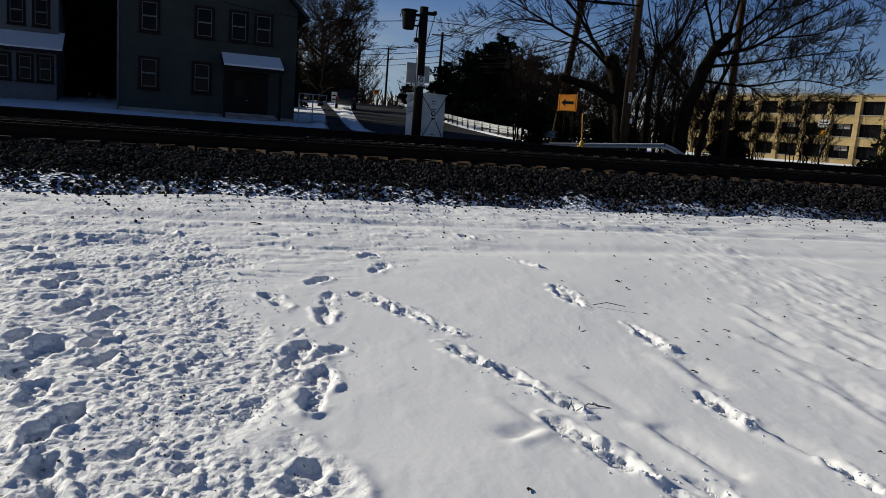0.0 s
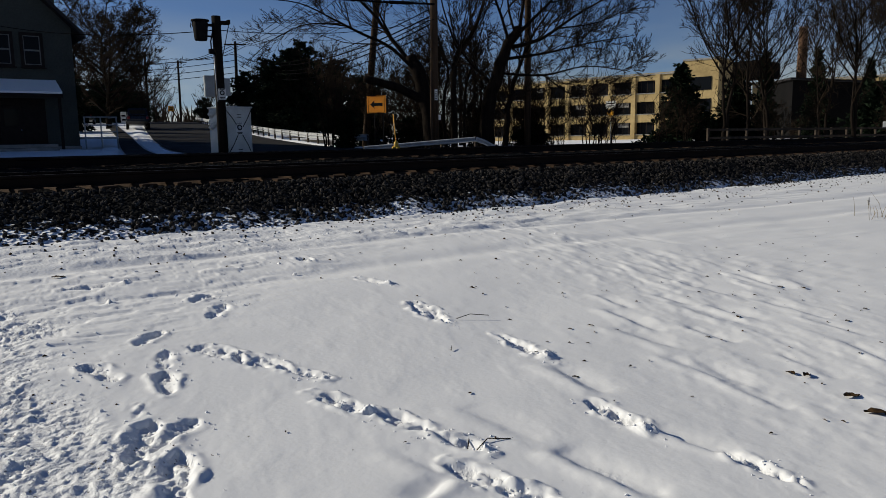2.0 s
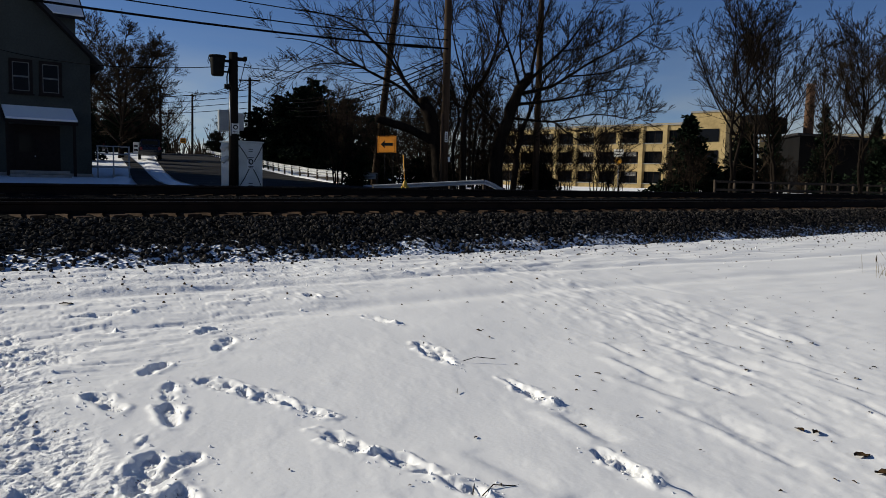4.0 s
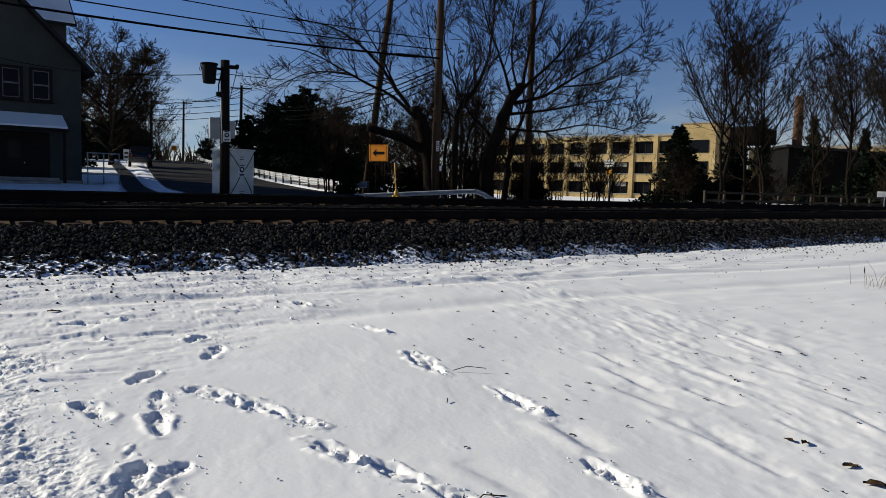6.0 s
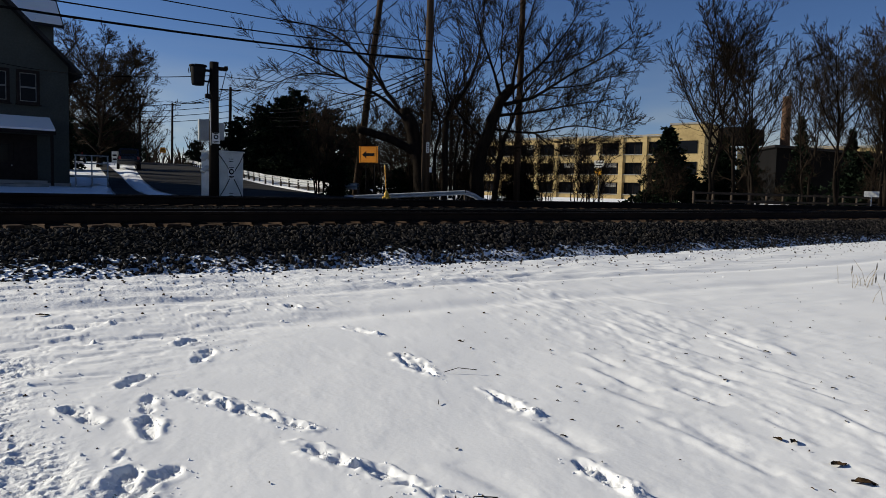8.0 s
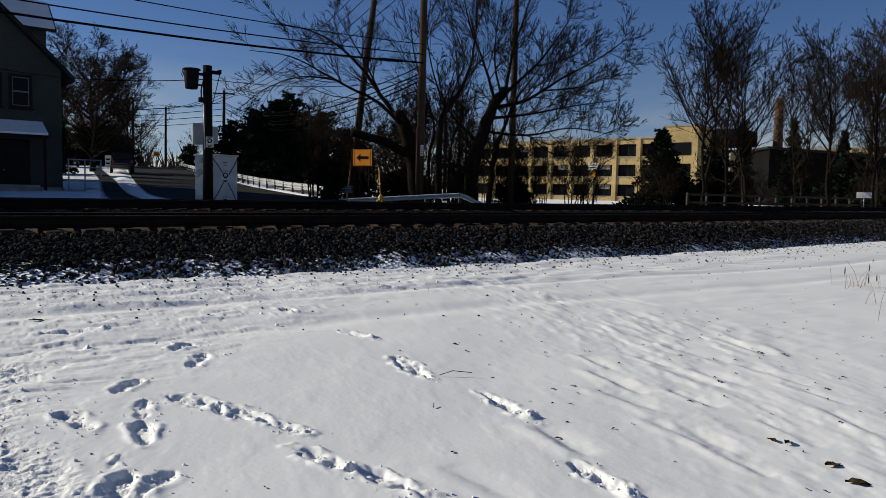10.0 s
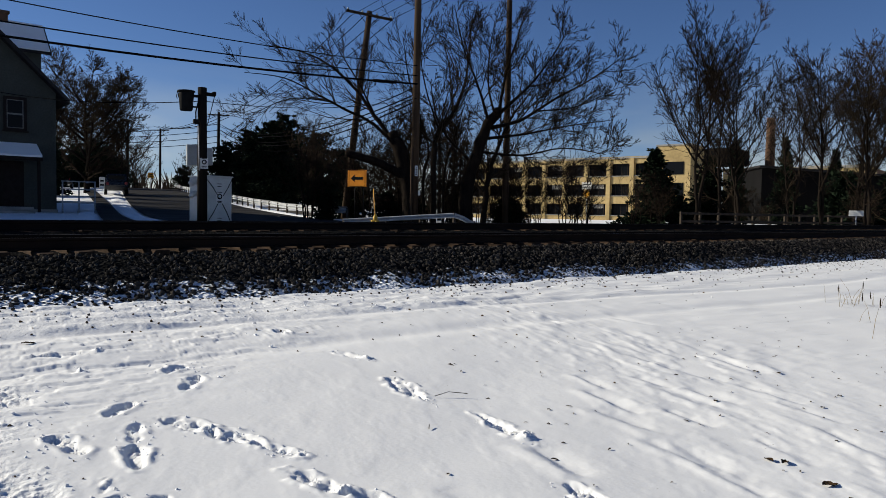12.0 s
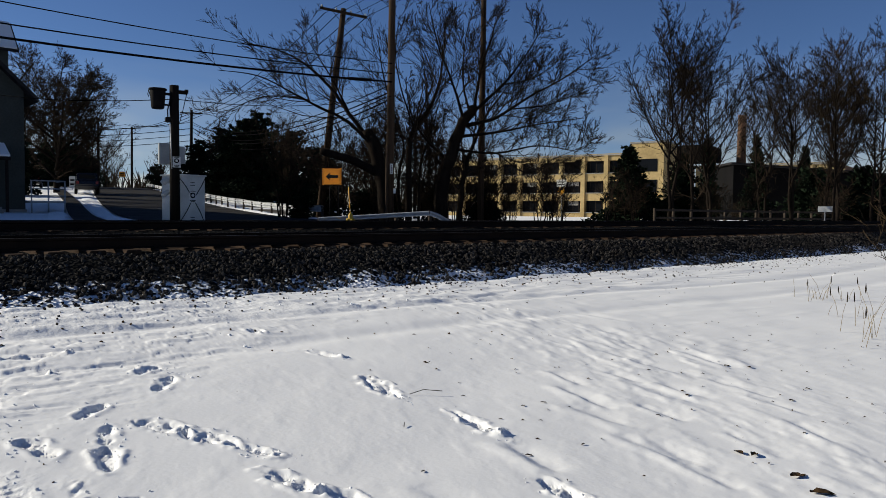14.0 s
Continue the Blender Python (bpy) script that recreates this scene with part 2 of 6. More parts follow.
RUBBER = material("tyre_rubber", (0.015, 0.015, 0.015), 0.9)
REDLAMP = material("red_lens", (0.22, 0.012, 0.01), 0.4, gloss=0.4)
LEAF = material("dead_brown_leaf", (0.07, 0.042, 0.02), 0.8, colour2=(0.035, 0.022, 0.013), scale=30, spread=0.4)
STRAW = material("dry_stalk", (0.34, 0.26, 0.13), 0.85, colour2=(0.2, 0.14, 0.07), scale=8)


# ---------- mesh helpers ----------
def part(name, bm, mat, parent=None, label="", smooth=False):
    """One mesh object from a bmesh, under a thing or part."""
    me = bpy.data.meshes.new(name)
    bm.to_mesh(me)
    bm.free()
    return part_mesh(name, me, mat, parent, label, smooth)


def part_mesh(name, me, mat, parent=None, label="", smooth=False):
    if mat and not me.materials:
        me.materials.append(mat)
    if smooth:
        me.polygons.foreach_set("use_smooth", [True] * len(me.polygons))
    ob = new(name, me)
    if parent:
        ob.parent = parent
    if label:
        ob["label"] = label
    return ob


def thing(name, at, label, category, group="", turn=0.0, kind=""):
    e = new(name)
    e.matrix_basis = pose(*at, 0, 0, turn)
    return tagged(e, label, category, group, kind)


def box(bm, c, s, bevel=0.0, m=None):
    r = bmesh.ops.create_cube(bm, size=1.0, matrix=(m or Matrix()) @ Matrix.Translation(c) @ Matrix.Diagonal((*s, 1)))
    if bevel:
        es = list({e for v in r["verts"] for e in v.link_edges})
        bmesh.ops.bevel(bm, geom=es, offset=bevel, segments=1, affect="EDGES")
    return bm


def boxes(*items, bevel=0.0):
    bm = bmesh.new()
    for c, s in items:
        box(bm, c, s, bevel)
    return bm


def ring_tube(verts, faces, pts, radii, sides, cap=True):
    """Adds a tapered tube along pts to vertex and face lists."""
    k0 = len(verts)
    n = len(pts)
    for i, p in enumerate(pts):
        d = (pts[min(i + 1, n - 1)] - pts[max(i - 1, 0)])
        d = d.normalized() if d.length > 1e-9 else Vector((0, 0, 1))
        a = d.cross(Vector((0.31, 0.95, 0.07)))
        if a.length < 0.05:
            a = d.cross(Vector((1, 0, 0)))
        a.normalize()
        b = d.cross(a)
        for j in range(sides):
            t = 2 * math.pi * j / sides
            verts.append(p + (a * math.cos(t) + b * math.sin(t)) * radii[i])
    for i in range(n - 1):
        for j in range(sides):
            q = k0 + i * sides
            faces.append((q + j, q + (j + 1) % sides, q + sides + (j + 1) % sides, q + sides + j))
    if cap:
        faces.append(tuple(k0 + j for j in reversed(range(sides))))
        faces.append(tuple(k0 + (n - 1) * sides + j for j in range(sides)))


def mesh_of(name, verts, faces):
    me = bpy.data.meshes.new(name)
    me.from_pydata([tuple(v) for v in verts], [], faces)
    me.update()
    return me


def tube(name, pts, radii, mat, parent=None, sides=8, label="", smooth=True):
    v, f = [], []
    pts = [Vector(p) for p in pts]
    if not isinstance(radii, (list, tuple)):
        radii = [radii] * len(pts)
    ring_tube(v, f, pts, radii, sides)
    return part_mesh(name, mesh_of(name, v, f), mat, parent, label, smooth)


# ---------- numpy noise ----------
def hash2(i, j, seed):
    n = (i.astype(np.int64) * 374761393 + j.astype(np.int64) * 668265263 + seed * 974634777) & 0x7FFFFFFF
    n = ((n ^ (n >> 13)) * 1274126177) & 0x7FFFFFFF
    return ((n ^ (n >> 16)) & 0xFFFF) / 65535.0


def vnoise(x, y, seed=0):
    i, j = np.floor(x), np.floor(y)
    u, v = x - i, y - j
    u, v = u * u * u * (u * (u * 6 - 15) + 10), v * v * v * (v * (v * 6 - 15) + 10)
    a, b, c, d = hash2(i, j, seed), hash2(i + 1, j, seed), hash2(i, j + 1, seed), hash2(i + 1, j + 1, seed)
    return (a + (b - a) * u) * (1 - v) + (c + (d - c) * u) * v - 0.5


def fbm(x, y, seed=0, octaves=4):
    s, a = 0, 1.0
    for o in range(octaves):
        s = s + a * vnoise(x * 2 ** o + 17.3 * o, y * 2 ** o + 9.1 * o, seed + o)
        a *= 0.5
    return s


def smooth(a, b, x):
    t = np.clip((x - a) / (b - a), 0, 1)
    return t * t * (3 - 2 * t)


# ---------- terrain ----------
SKEW = 0.152                       # the railway runs at this slope across the plan
COSK = 1 / math.hypot(1, SKEW)
TRACK_Y = 11.85                    # near tie ends at x = 0
TURNK = math.degrees(math.atan(SKEW))


def across(x, y):
    """Metres across the railway from the near tie ends, growing away from the viewer's side."""
    return (y - TRACK_Y - SKEW * x) * COSK


def along(u, v, z=0.0):
    """A place u metres along and v metres across the railway."""
    return Vector((u * COSK - v * SKEW * COSK, TRACK_Y + u * SKEW * COSK + v * COSK, z))


def field(x, y):
    """Height of the near snow field, without marks."""
    xe = np.where(x > 0, 14 * (1 - np.exp(-np.maximum(x, 0) / 14)), 8 * np.tanh(x / 8))
    return 0.052 * np.clip(y, -30, 16) - 0.035 * xe


def beyond(x, y):
    """Height of the land beyond the railway: it climbs along the street."""
    w = 1 - smooth(0.32, 0.6, x / np.maximum(y, 20))
    rise = 0.05 * np.clip(np.log1p(np.exp(np.clip((y - 38) / 3, -20, 20))) * 3, 0, 73)
    return 1.12 + rise * w - 0.1 * smooth(0.3, 0.7, x / np.maximum(y, 20))


def toe(x):
    return -(1.5 + 0.95 * np.exp(-np.maximum(x, -3) / 7))


def bed_height(x, y):
    """Height of the crushed-stone bed."""
    v = across(x, y)
    t = toe(x)
    g = field(x, y)
    k = np.clip((v - t) / (-0.15 - t), 0, 1)
    shoulder = g - 0.06 + (0.90 - g + 0.06) * k
    crown = 0.90 + 0.22 * smooth(2.6, 4.4, v)
    return np.where(v < -0.15, shoulder, crown)


# marks in the snow. Boot prints: heel, toe, half width, depth
PRINTS = [
    (0.33, 3.26, 0.46, 3.84, 0.082, 0.060), (0.27, 3.84, 0.40, 4.24, 0.070, 0.050), (0.36, 3.93, 0.60, 4.18, 0.060, 0.034), (0.53, 4.54, 0.57, 4.92, 0.062, 0.050),
    (0.575, 4.95, 0.63, 5.27, 0.052, 0.034), (0.49, 5.47, 0.68, 5.74, 0.060, 0.045), (0.31, 4.84, 0.18, 5.18, 0.068, 0.045), (1.02, 6.45, 1.22, 6.69, 0.06, 0.05),
    (1.05, 5.95, 1.25, 6.30, 0.06, 0.04), (0.20, 2.58, 0.34, 2.82, 0.075, 0.040), (0.02, 3.22, 0.16, 3.44, 0.060, 0.028), (-0.26, 3.80, -0.12, 4.02, 0.055, 0.028),
]
# deep steps along the left of the trodden way
STEPS = [
    (-0.78, 2.98, -0.63, 3.40, 0.062, 0.07), (-0.57, 2.55, -0.70, 2.92, 0.062, 0.06), (-1.00, 3.66, -0.93, 4.22, 0.085, 0.065), (-0.86, 3.36, -0.84, 3.62, 0.07, 0.05), (-0.74, 3.86, -0.60, 4.05, 0.06, 0.06),
    (-0.78, 4.10, -0.68, 4.36, 0.065, 0.065), (-0.80, 4.46, -0.72, 4.74, 0.065, 0.065), (-0.98, 4.62, -0.92, 4.95, 0.07, 0.065), (-1.18, 5.10, -1.10, 5.56, 0.075, 0.065), (-1.70, 5.98, -1.55, 6.22, 0.08, 0.06),
    (-1.42, 5.78, -1.34, 6.02, 0.07, 0.05), (-0.63, 5.40, -0.52, 5.60, 0.07, 0.045), (-1.16, 4.02, -1.08, 4.3, 0.07, 0.05), (-0.26, 2.60, -0.14, 2.86, 0.06, 0.04), (-0.42, 2.88, -0.30, 3.12, 0.06, 0.035),
]
# scuffed furrows with broken snow in them: from, to, half width, depth
SCUFFS = [
    (0.76, 5.36, 1.06, 4.97, 0.085, 0.040), (1.00, 5.04, 1.26, 4.62, 0.080, 0.045), (1.22, 4.68, 1.40, 4.40, 0.045, 0.042), (1.23, 4.27, 1.44, 3.80, 0.070, 0.050), (1.45, 3.87, 1.60, 3.50, 0.062, 0.045),
    (1.58, 3.52, 1.71, 3.22, 0.050, 0.040), (1.48, 3.24, 1.62, 2.88, 0.062, 0.045), (1.58, 2.94, 1.73, 2.58, 0.078, 0.055), (1.72, 2.58, 1.80, 2.38, 0.035, 0.030), (2.60, 6.90, 2.78, 6.50, 0.060, 0.040),
    (2.64, 5.86, 2.61, 5.18, 0.085, 0.055), (2.81, 4.87, 2.83, 4.18, 0.065, 0.050), (2.57, 3.58, 2.57, 3.07, 0.072, 0.060), (2.76, 2.80, 2.78, 2.36, 0.055, 0.045), (1.88, 2.63, 2.02, 2.42, 0.055, 0.040),
]
SCUFFS_FAR = [(2.36, 7.92, 2.47, 7.74, 0.085, 0.05), (0.15, 7.25, 0.70, 7.33, 0.06, 0.045), (0.12, 6.65, 0.50, 6.66, 0.05, 0.04), (-0.9, 7.0, -0.5, 7.1, 0.06, 0.04), (-1.3, 6.6, -1.0, 6.8, 0.06, 0.04), (0.34, 4.25, 0.37, 4.50, 0.028, 0.02)]
# old steps half filled by drifting snow: from, to, half width, depth
DRIFTED = [
    (2.04, 3.08, 2.14, 2.64, 0.075, 0.030), (2.65, 3.10, 2.76, 2.77, 0.06, 0.024), (2.78, 4.08, 2.76, 3.68, 0.085, 0.022), (1.22, 3.00, 1.38, 3.08, 0.05, 0.022), (1.9, 3.7, 2.0, 3.3, 0.08, 0.010), (1.35, 3.4, 1.5, 3.0, 0.07, 0.012),
]


TROD = 0


def snow_height(x, y):
    """Height of the snow with drifts, marks and the trodden way."""
    z = field(x, y)
    near = 1 - smooth(16, 30, np.hypot(x, y))
    z = z + 0.030 * fbm(x * 0.55, y * 0.55, 3, 3) * near
    # wind ridges, long along one direction
    a, b = 0.96 * x - 0.28 * y, 0.28 * x + 0.96 * y
    warp = 0.7 * fbm(x * 0.9, y * 0.9, 11, 3)
    ridge = fbm(a * 4.6 + warp, b * 2.1 + warp, 21, 4)
    amount = (0.10 + 0.90 * smooth(2.6, 4.2, x - 0.3 * (y - 3))) * (0.45 + 0.9 * smooth(-0.25, 0.35, fbm(x * 0.7, y * 0.5, 23, 2))) * (0.1 + 0.9 * smooth(0.5, 1.9, y))
    z = z + 0.013 * np.maximum(ridge, -0.06) * amount * near * (1 - smooth(9, 12, y - 0.1 * x))
    z = z + 0.013 * np.maximum(fbm(a * 7.5, b * 3.6, 31, 4), -0.12) * near * (0.22 + 0.78 * amount)
    # rut and rough strip beside the railway
    v = across(x, y)
    rut = v + 3.75 - 0.25 * np.sin(x * 0.3)
    z = z - 0.03 * np.exp(-(rut / 0.16) ** 2) - 0.02 * np.exp(-((rut + 1.3) / 0.2) ** 2) * near
    strip = smooth(-4.0, -3.2, v) * (1 - smooth(-0.5, 0.5, v))
    lane = x + SKEW * y
    z = z + strip * 0.030 * fbm(lane * 1.2, v * 2.6, 41, 4) * near
    # wind crust broken into flakes and streaks beside the railway
    broken = smooth(4.4, 6.4, y - 0.85 * x) * (1 - smooth(-4.2, -3.4, v))
    wl_x, wl_v = lane + 0.25 * fbm(x * 1.7, y * 1.7, 42, 3), v + 0.12 * fbm(x * 2.3, y * 2.3, 44, 3)
    f1, f2 = fbm(wl_x * 2.2, wl_v * 5.5, 49, 4), fbm(wl_x * 4.5, wl_v * 13, 47, 4)
    flakes = 0.007 * smooth(0.06, 0.13, f1) * (1 + 3 * np.maximum(f1, 0)) + 0.0055 * smooth(0.10, 0.17, f2) + 0.004 * fbm(x * 15, y * 15, 43, 2)
    z = z + flakes * np.maximum(strip, broken) * near
    # trodden way at the left
    edge = 0.22 - 0.14 * (y - 3.2) + 0.3 * fbm(x * 0.0 + 2.2, y * 1.3, 51, 2)
    edge = edge + 0.25 * fbm(x * 3, y * 3, 55, 2)
    way = smooth(0.22, -0.18, x - edge) * (1 - 0.75 * smooth(6.0, 8.6, y + 0.4 * fbm(x * 2, y * 2, 57, 2)))
    way = way * (0.12 + 0.88 * smooth(0.7, 1.9, y))
    global TROD
    TROD = way
    packed = smooth(-0.95, -0.45, x + 0.25 * fbm(x * 2, y * 2, 59, 2))
    lumps = fbm(x * 6.0, y * 6.0, 61, 3)
    clod = np.maximum(fbm(x * 17, y * 17, 71, 3), -0.12)
    crumb = np.maximum(fbm(x * 36, y * 36, 77, 2), -0.12)
    z = z + way * (-0.018 + 0.010 * lumps + (0.006 + 0.009 * packed) * clod + (0.003 + 0.013 * packed) * crumb)
    crust = 0.005 * smooth(0.02, 0.08, fbm(x * 9, y * 11, 63, 4)) + 0.005 * smooth(0.06, 0.13, fbm(x * 19, y * 23, 65, 3))
    z = z + way * crust
    z = z + 0.032 * way * (1 - packed) * np.maximum(fbm(x * 5.5, y * 4.5, 73, 3) - 0.02, -0.12)
    z = z + 0.012 * np.exp(-((x - edge - 0.10) / 0.08) ** 2) * (1 - smooth(3.6, 5.0, y)) * smooth(-4, -2, x)
    return z


def near_mark(x, y, x1, y1, x2, y2, margin):
    """The places close to a mark, with their way along it (0 to 1), their distance across it and its length."""
    pick = np.nonzero((x > min(x1, x2) - margin) & (x < max(x1, x2) + margin) & (y > min(y1, y2) - margin) & (y < max(y1, y2) + margin))
    px, py = x[pick], y[pick]
    ln = math.hypot(x2 - x1, y2 - y1)
    ux, uy = (x2 - x1) / ln, (y2 - y1) / ln
    wx, wy = px + 0.018 * fbm(px * 13, py * 13, 87, 2), py + 0.018 * fbm(px * 13, py * 13, 88, 2)
    return pick, px, py, ((wx - x1) * ux + (wy - y1) * uy) / ln, -(wx - x1) * uy + (wy - y1) * ux, ln


def outside(s, n, half, ln):
    """Metres outside an outline of half width half(s) along s from 0 to 1, negative within."""
    over = np.maximum(np.maximum(-s, s - 1), 0) * ln
    return np.hypot(over, np.maximum(np.abs(n) - half, 0)) - np.where(over > 0, 0, np.minimum(half, np.maximum(half - np.abs(n), 0)))


def marked(x, y, z):
    """Presses boot prints, furrows and drifted-over steps into heights z."""
    z = np.array(z, float)
    for k, (x1, y1, x2, y2, w, d) in enumerate(PRINTS + STEPS):
        pick, px, py, s, n, ln = near_mark(x, y, x1, y1, x2, y2, 0.25)
        if not px.size:
            continue
        c = np.clip(s, 0, 1)
        half = w * np.sqrt(np.maximum(1 - np.abs(2 * c - 1) ** 3.2, 0)) * (0.82 + 0.18 * smooth(0.4, 0.75, c) - 0.16 * np.exp(-((c - 0.42) / 0.12) ** 2))
        q = outside(s, n, half, ln) + 0.010 * fbm(px * 22, py * 22, 81, 2)
        if k >= len(PRINTS):
            q = q + 0.05 * fbm(px * 9, py * 9, 80, 3)
        pit = 1 - smooth(-0.032, 0.010, q)
        tread = 0.004 * np.sign(np.sin(c * ln * 190 + 3 * n / w)) + 0.026 * np.maximum(fbm(px * 30, py * 30, 83, 2), -0.2)
        rim = np.exp(-((q - 0.030) / 0.022) ** 2) * (0.5 + 1.6 * np.maximum(fbm(px * 9, py * 9, 89, 2), -0.3))
        z[pick] += pit * (tread - d * (0.60 + 0.22 * np.cos(c * 6.28))) + 0.24 * d * rim
    for k, (x1, y1, x2, y2, w, d) in enumerate(SCUFFS + SCUFFS_FAR):
        pick, px, py, s, n, ln = near_mark(x, y, x1, y1, x2, y2, 0.28)
        if not px.size:
            continue
        c = np.clip(s, 0, 1)
        lean = (1.0, 0.75, 1.5)[k % 3]
        half = w * (0.12 + 0.88 * np.sin(np.pi * np.clip(c, 0.01, 0.99) ** lean) ** 0.8) * (1 + 0.5 * fbm(px * 7, py * 7, 85, 2))
        q = outside(s, n, half, ln) + 0.012 * fbm(px * 20, py * 20, 82, 2)
        pit = 1 - smooth(-0.030, 0.008, q)
        broken = np.clip(fbm(px * 12, py * 12, 84, 5), -0.12, 0.30) + 0.09 * smooth(0.05, 0.12, fbm(px * 27, py * 27, 90, 3))
        rim = np.exp(-((q - 0.026) / 0.022) ** 2) * np.maximum(0.25 + 1.8 * fbm(px * 11, py * 11, 86, 2), 0)
        z[pick] += pit * (-d * (0.36 + 0.22 * np.sin(np.pi * c)) + 0.058 * broken) + 0.30 * d * rim
        heap = np.exp(-(((s - 0.86) * ln / (0.8 * w)) ** 2 + (n / (0.7 * w)) ** 2))
        z[pick] += heap * d * (0.45 + 1.3 * broken)
    old = list(DRIFTED)
    rng = np.random.default_rng(5)
    for a, b, steps in (((8.0, 9.0), (3.55, 3.2), 10), ((4.35, 5.6), (3.4, 3.0), 5), ((5.6, 5.6), (4.2, 3.3), 4), ((6.6, 5.6), (4.6, 3.0), 4)):
        for k in range(steps):
            t = (k + rng.uniform(0.2, 0.8)) / steps
            cx, cy = a[0] + (b[0] - a[0]) * t + rng.normal(0, 0.10), a[1] + (b[1] - a[1]) * t
            half_len, turn = rng.uniform(0.16, 0.30), rng.normal(0.10, 0.12)
            old.append((cx + half_len * turn, cy + half_len, cx - half_len * turn, cy - half_len, rng.uniform(0.05, 0.09), rng.uniform(0.008, 0.020)))
    for x1, y1, x2, y2, w, d in old:
        pick, px, py, s, n, ln = near_mark(x, y, x1, y1, x2, y2, 0.4)
        if not px.size:
            continue
        over = np.maximum(np.maximum(-s, s - 1), 0) * ln
        # steep on the windward side, filled on the other
        side = np.where(n < 0, 0.6, 1.5) * w
        z[pick] += -d * np.exp(-(n / side) ** 2 - (over / (0.8 * w)) ** 2) * (0.5 + 0.5 * np.sin(np.pi * np.clip(0.1 + 0.8 * s, 0, 1))) + 0.45 * d * np.exp(-((n + 1.5 * w) / (0.8 * w)) ** 2 - (over / w) ** 2)
    return z


def ground_z(x, y):
    """Height of the ground sheet anywhere."""
    x, y = np.asarray(x, float), np.asarray(y, float)
    v = across(x, y)
    near = snow_height(x, y)
    far = beyond(x, y) + 0.05 * fbm(x * 0.3, y * 0.3, 91, 3)
    t = toe(x)
    under = smooth(t - 0.05, t + 0.9, v)
    mid = bed_height(x, y) - 0.12
    z = near * (1 - under) + np.minimum(near + 0.3, mid) * under
    return z + (far - z) * smooth(7.6, 10.0, v)


def spaced(lo, a, b, hi, step, grow):
    """Grid lines: even between a and b, widening outwards to lo and hi."""
    mid = list(np.arange(a, b, step))
    out, s, p = [], step, b
    while p < hi:
        out.append(p)
        s *= grow
        p += s
    back, s, p = [], step, a
    while True:
        s *= grow
        p -= s
        if p < lo:
            break
        back.append(p)
    return np.array([lo] + back[::-1] + mid + out + [hi])


def grid_mesh(name, X, Y, Z, keep=None):
    ny, nx = X.shape
    me = bpy.data.meshes.new(name)
    idx = np.arange(nx * ny).reshape(ny, nx)
    quads = np.stack([idx[:-1, :-1], idx[:-1, 1:], idx[1:, 1:], idx[1:, :-1]], -1).reshape(-1, 4)
    if keep is not None:
        k = keep[:-1, :-1] | keep[1:, 1:] | keep[:-1, 1:] | keep[1:, :-1]
        quads = quads[k.reshape(-1)]
    me.vertices.add(nx * ny)
    me.vertices.foreach_set("co", np.stack([X, Y, Z], -1).astype(np.float32).reshape(-1))
    me.loops.add(quads.size)
    me.loops.foreach_set("vertex_index", quads.astype(np.int32).reshape(-1))
    me.polygons.add(len(quads))
    me.polygons.foreach_set("loop_start", np.arange(0, quads.size, 4, dtype=np.int32))
    me.polygons.foreach_set("use_smooth", np.ones(len(quads), bool))
    me.update(calc_edges=True)
    return me


gx = spaced(-2500, -1.5, 3.0, 3.001, 0.0115, 1.06)[:-2]
gx = np.concatenate([gx, spaced(3.0, 3.001, 6.2, 2500, 0.024, 1.05)[2:]])
near_rows = np.concatenate([spaced(-2500, 2.15, 4.6, 4.601, 0.0115, 1.14)[:-2], np.arange(4.6, 5.8, 0.017), np.arange(5.8, 6.98, 0.026)])
mid_rows = np.arange(7.0, 13.4, 0.04)
far_rows = spaced(12.0, 13.4, 13.46, 2500, 0.06, 1.05)
gy = np.concatenate([near_rows, mid_rows, far_rows[far_rows > mid_rows[-1] + 0.01]])
GX, GY = np.meshgrid(gx, gy)
SMOOTH_Z = ground_z(GX, GY)
trodden = TROD * 0.8
GZ = marked(GX, GY, SMOOTH_Z)
trodden = np.clip(trodden + 0.8 * smooth(0.022, 0.04, np.abs(GZ - SMOOTH_Z)) + 0.3 * smooth(-4.2, -3.2, across(GX, GY)), 0, 1)
ground_me = grid_mesh("ground", GX, GY, GZ)
# dark cover on the far snow: tree shade painted along with undergrowth
lit = smooth(8, 12, across(GX, GY)) * 0.62 * smooth(9, 14, GX - 0.06 * GY) * (1 - 0.55 * smooth(45, 60, np.hypot(GX - 5, GY - 5)))
at = ground_me.attributes.new("trodden", "FLOAT", "POINT")
at.data.foreach_set("value", trodden.astype(np.float32).reshape(-1))
at = ground_me.attributes.new("litter", "FLOAT", "POINT")
at.data.foreach_set("value", lit.astype(np.float32).reshape(-1))
tagged(part_mesh("ground", ground_me, SNOW), "wind-rippled snow cover with boot prints and drag marks", "snow", kind="structure")

# crushed-stone bed
bu = np.concatenate([np.arange(-60, -8, 1.0), np.arange(-8, 36, 0.14), np.arange(36, 140, 0.8)])
bv = np.concatenate([np.arange(-2.9, 0.2, 0.06), np.arange(0.2, 9.4, 0.2)])
BU, BV = np.meshgrid(bu, bv)
BX, BY = BU * COSK - BV * SKEW * COSK, TRACK_Y + BU * SKEW * COSK + BV * COSK
BZ = bed_height(BX, BY) + 0.06 * fbm(BX * 1.3, BY * 1.3, 101, 3) * (1 - smooth(-0.6, -0.1, BV)) + 0.025 * fbm(BX * 8, BY * 8, 103, 2) - 0.5 * smooth(8.4, 9.3, BV)
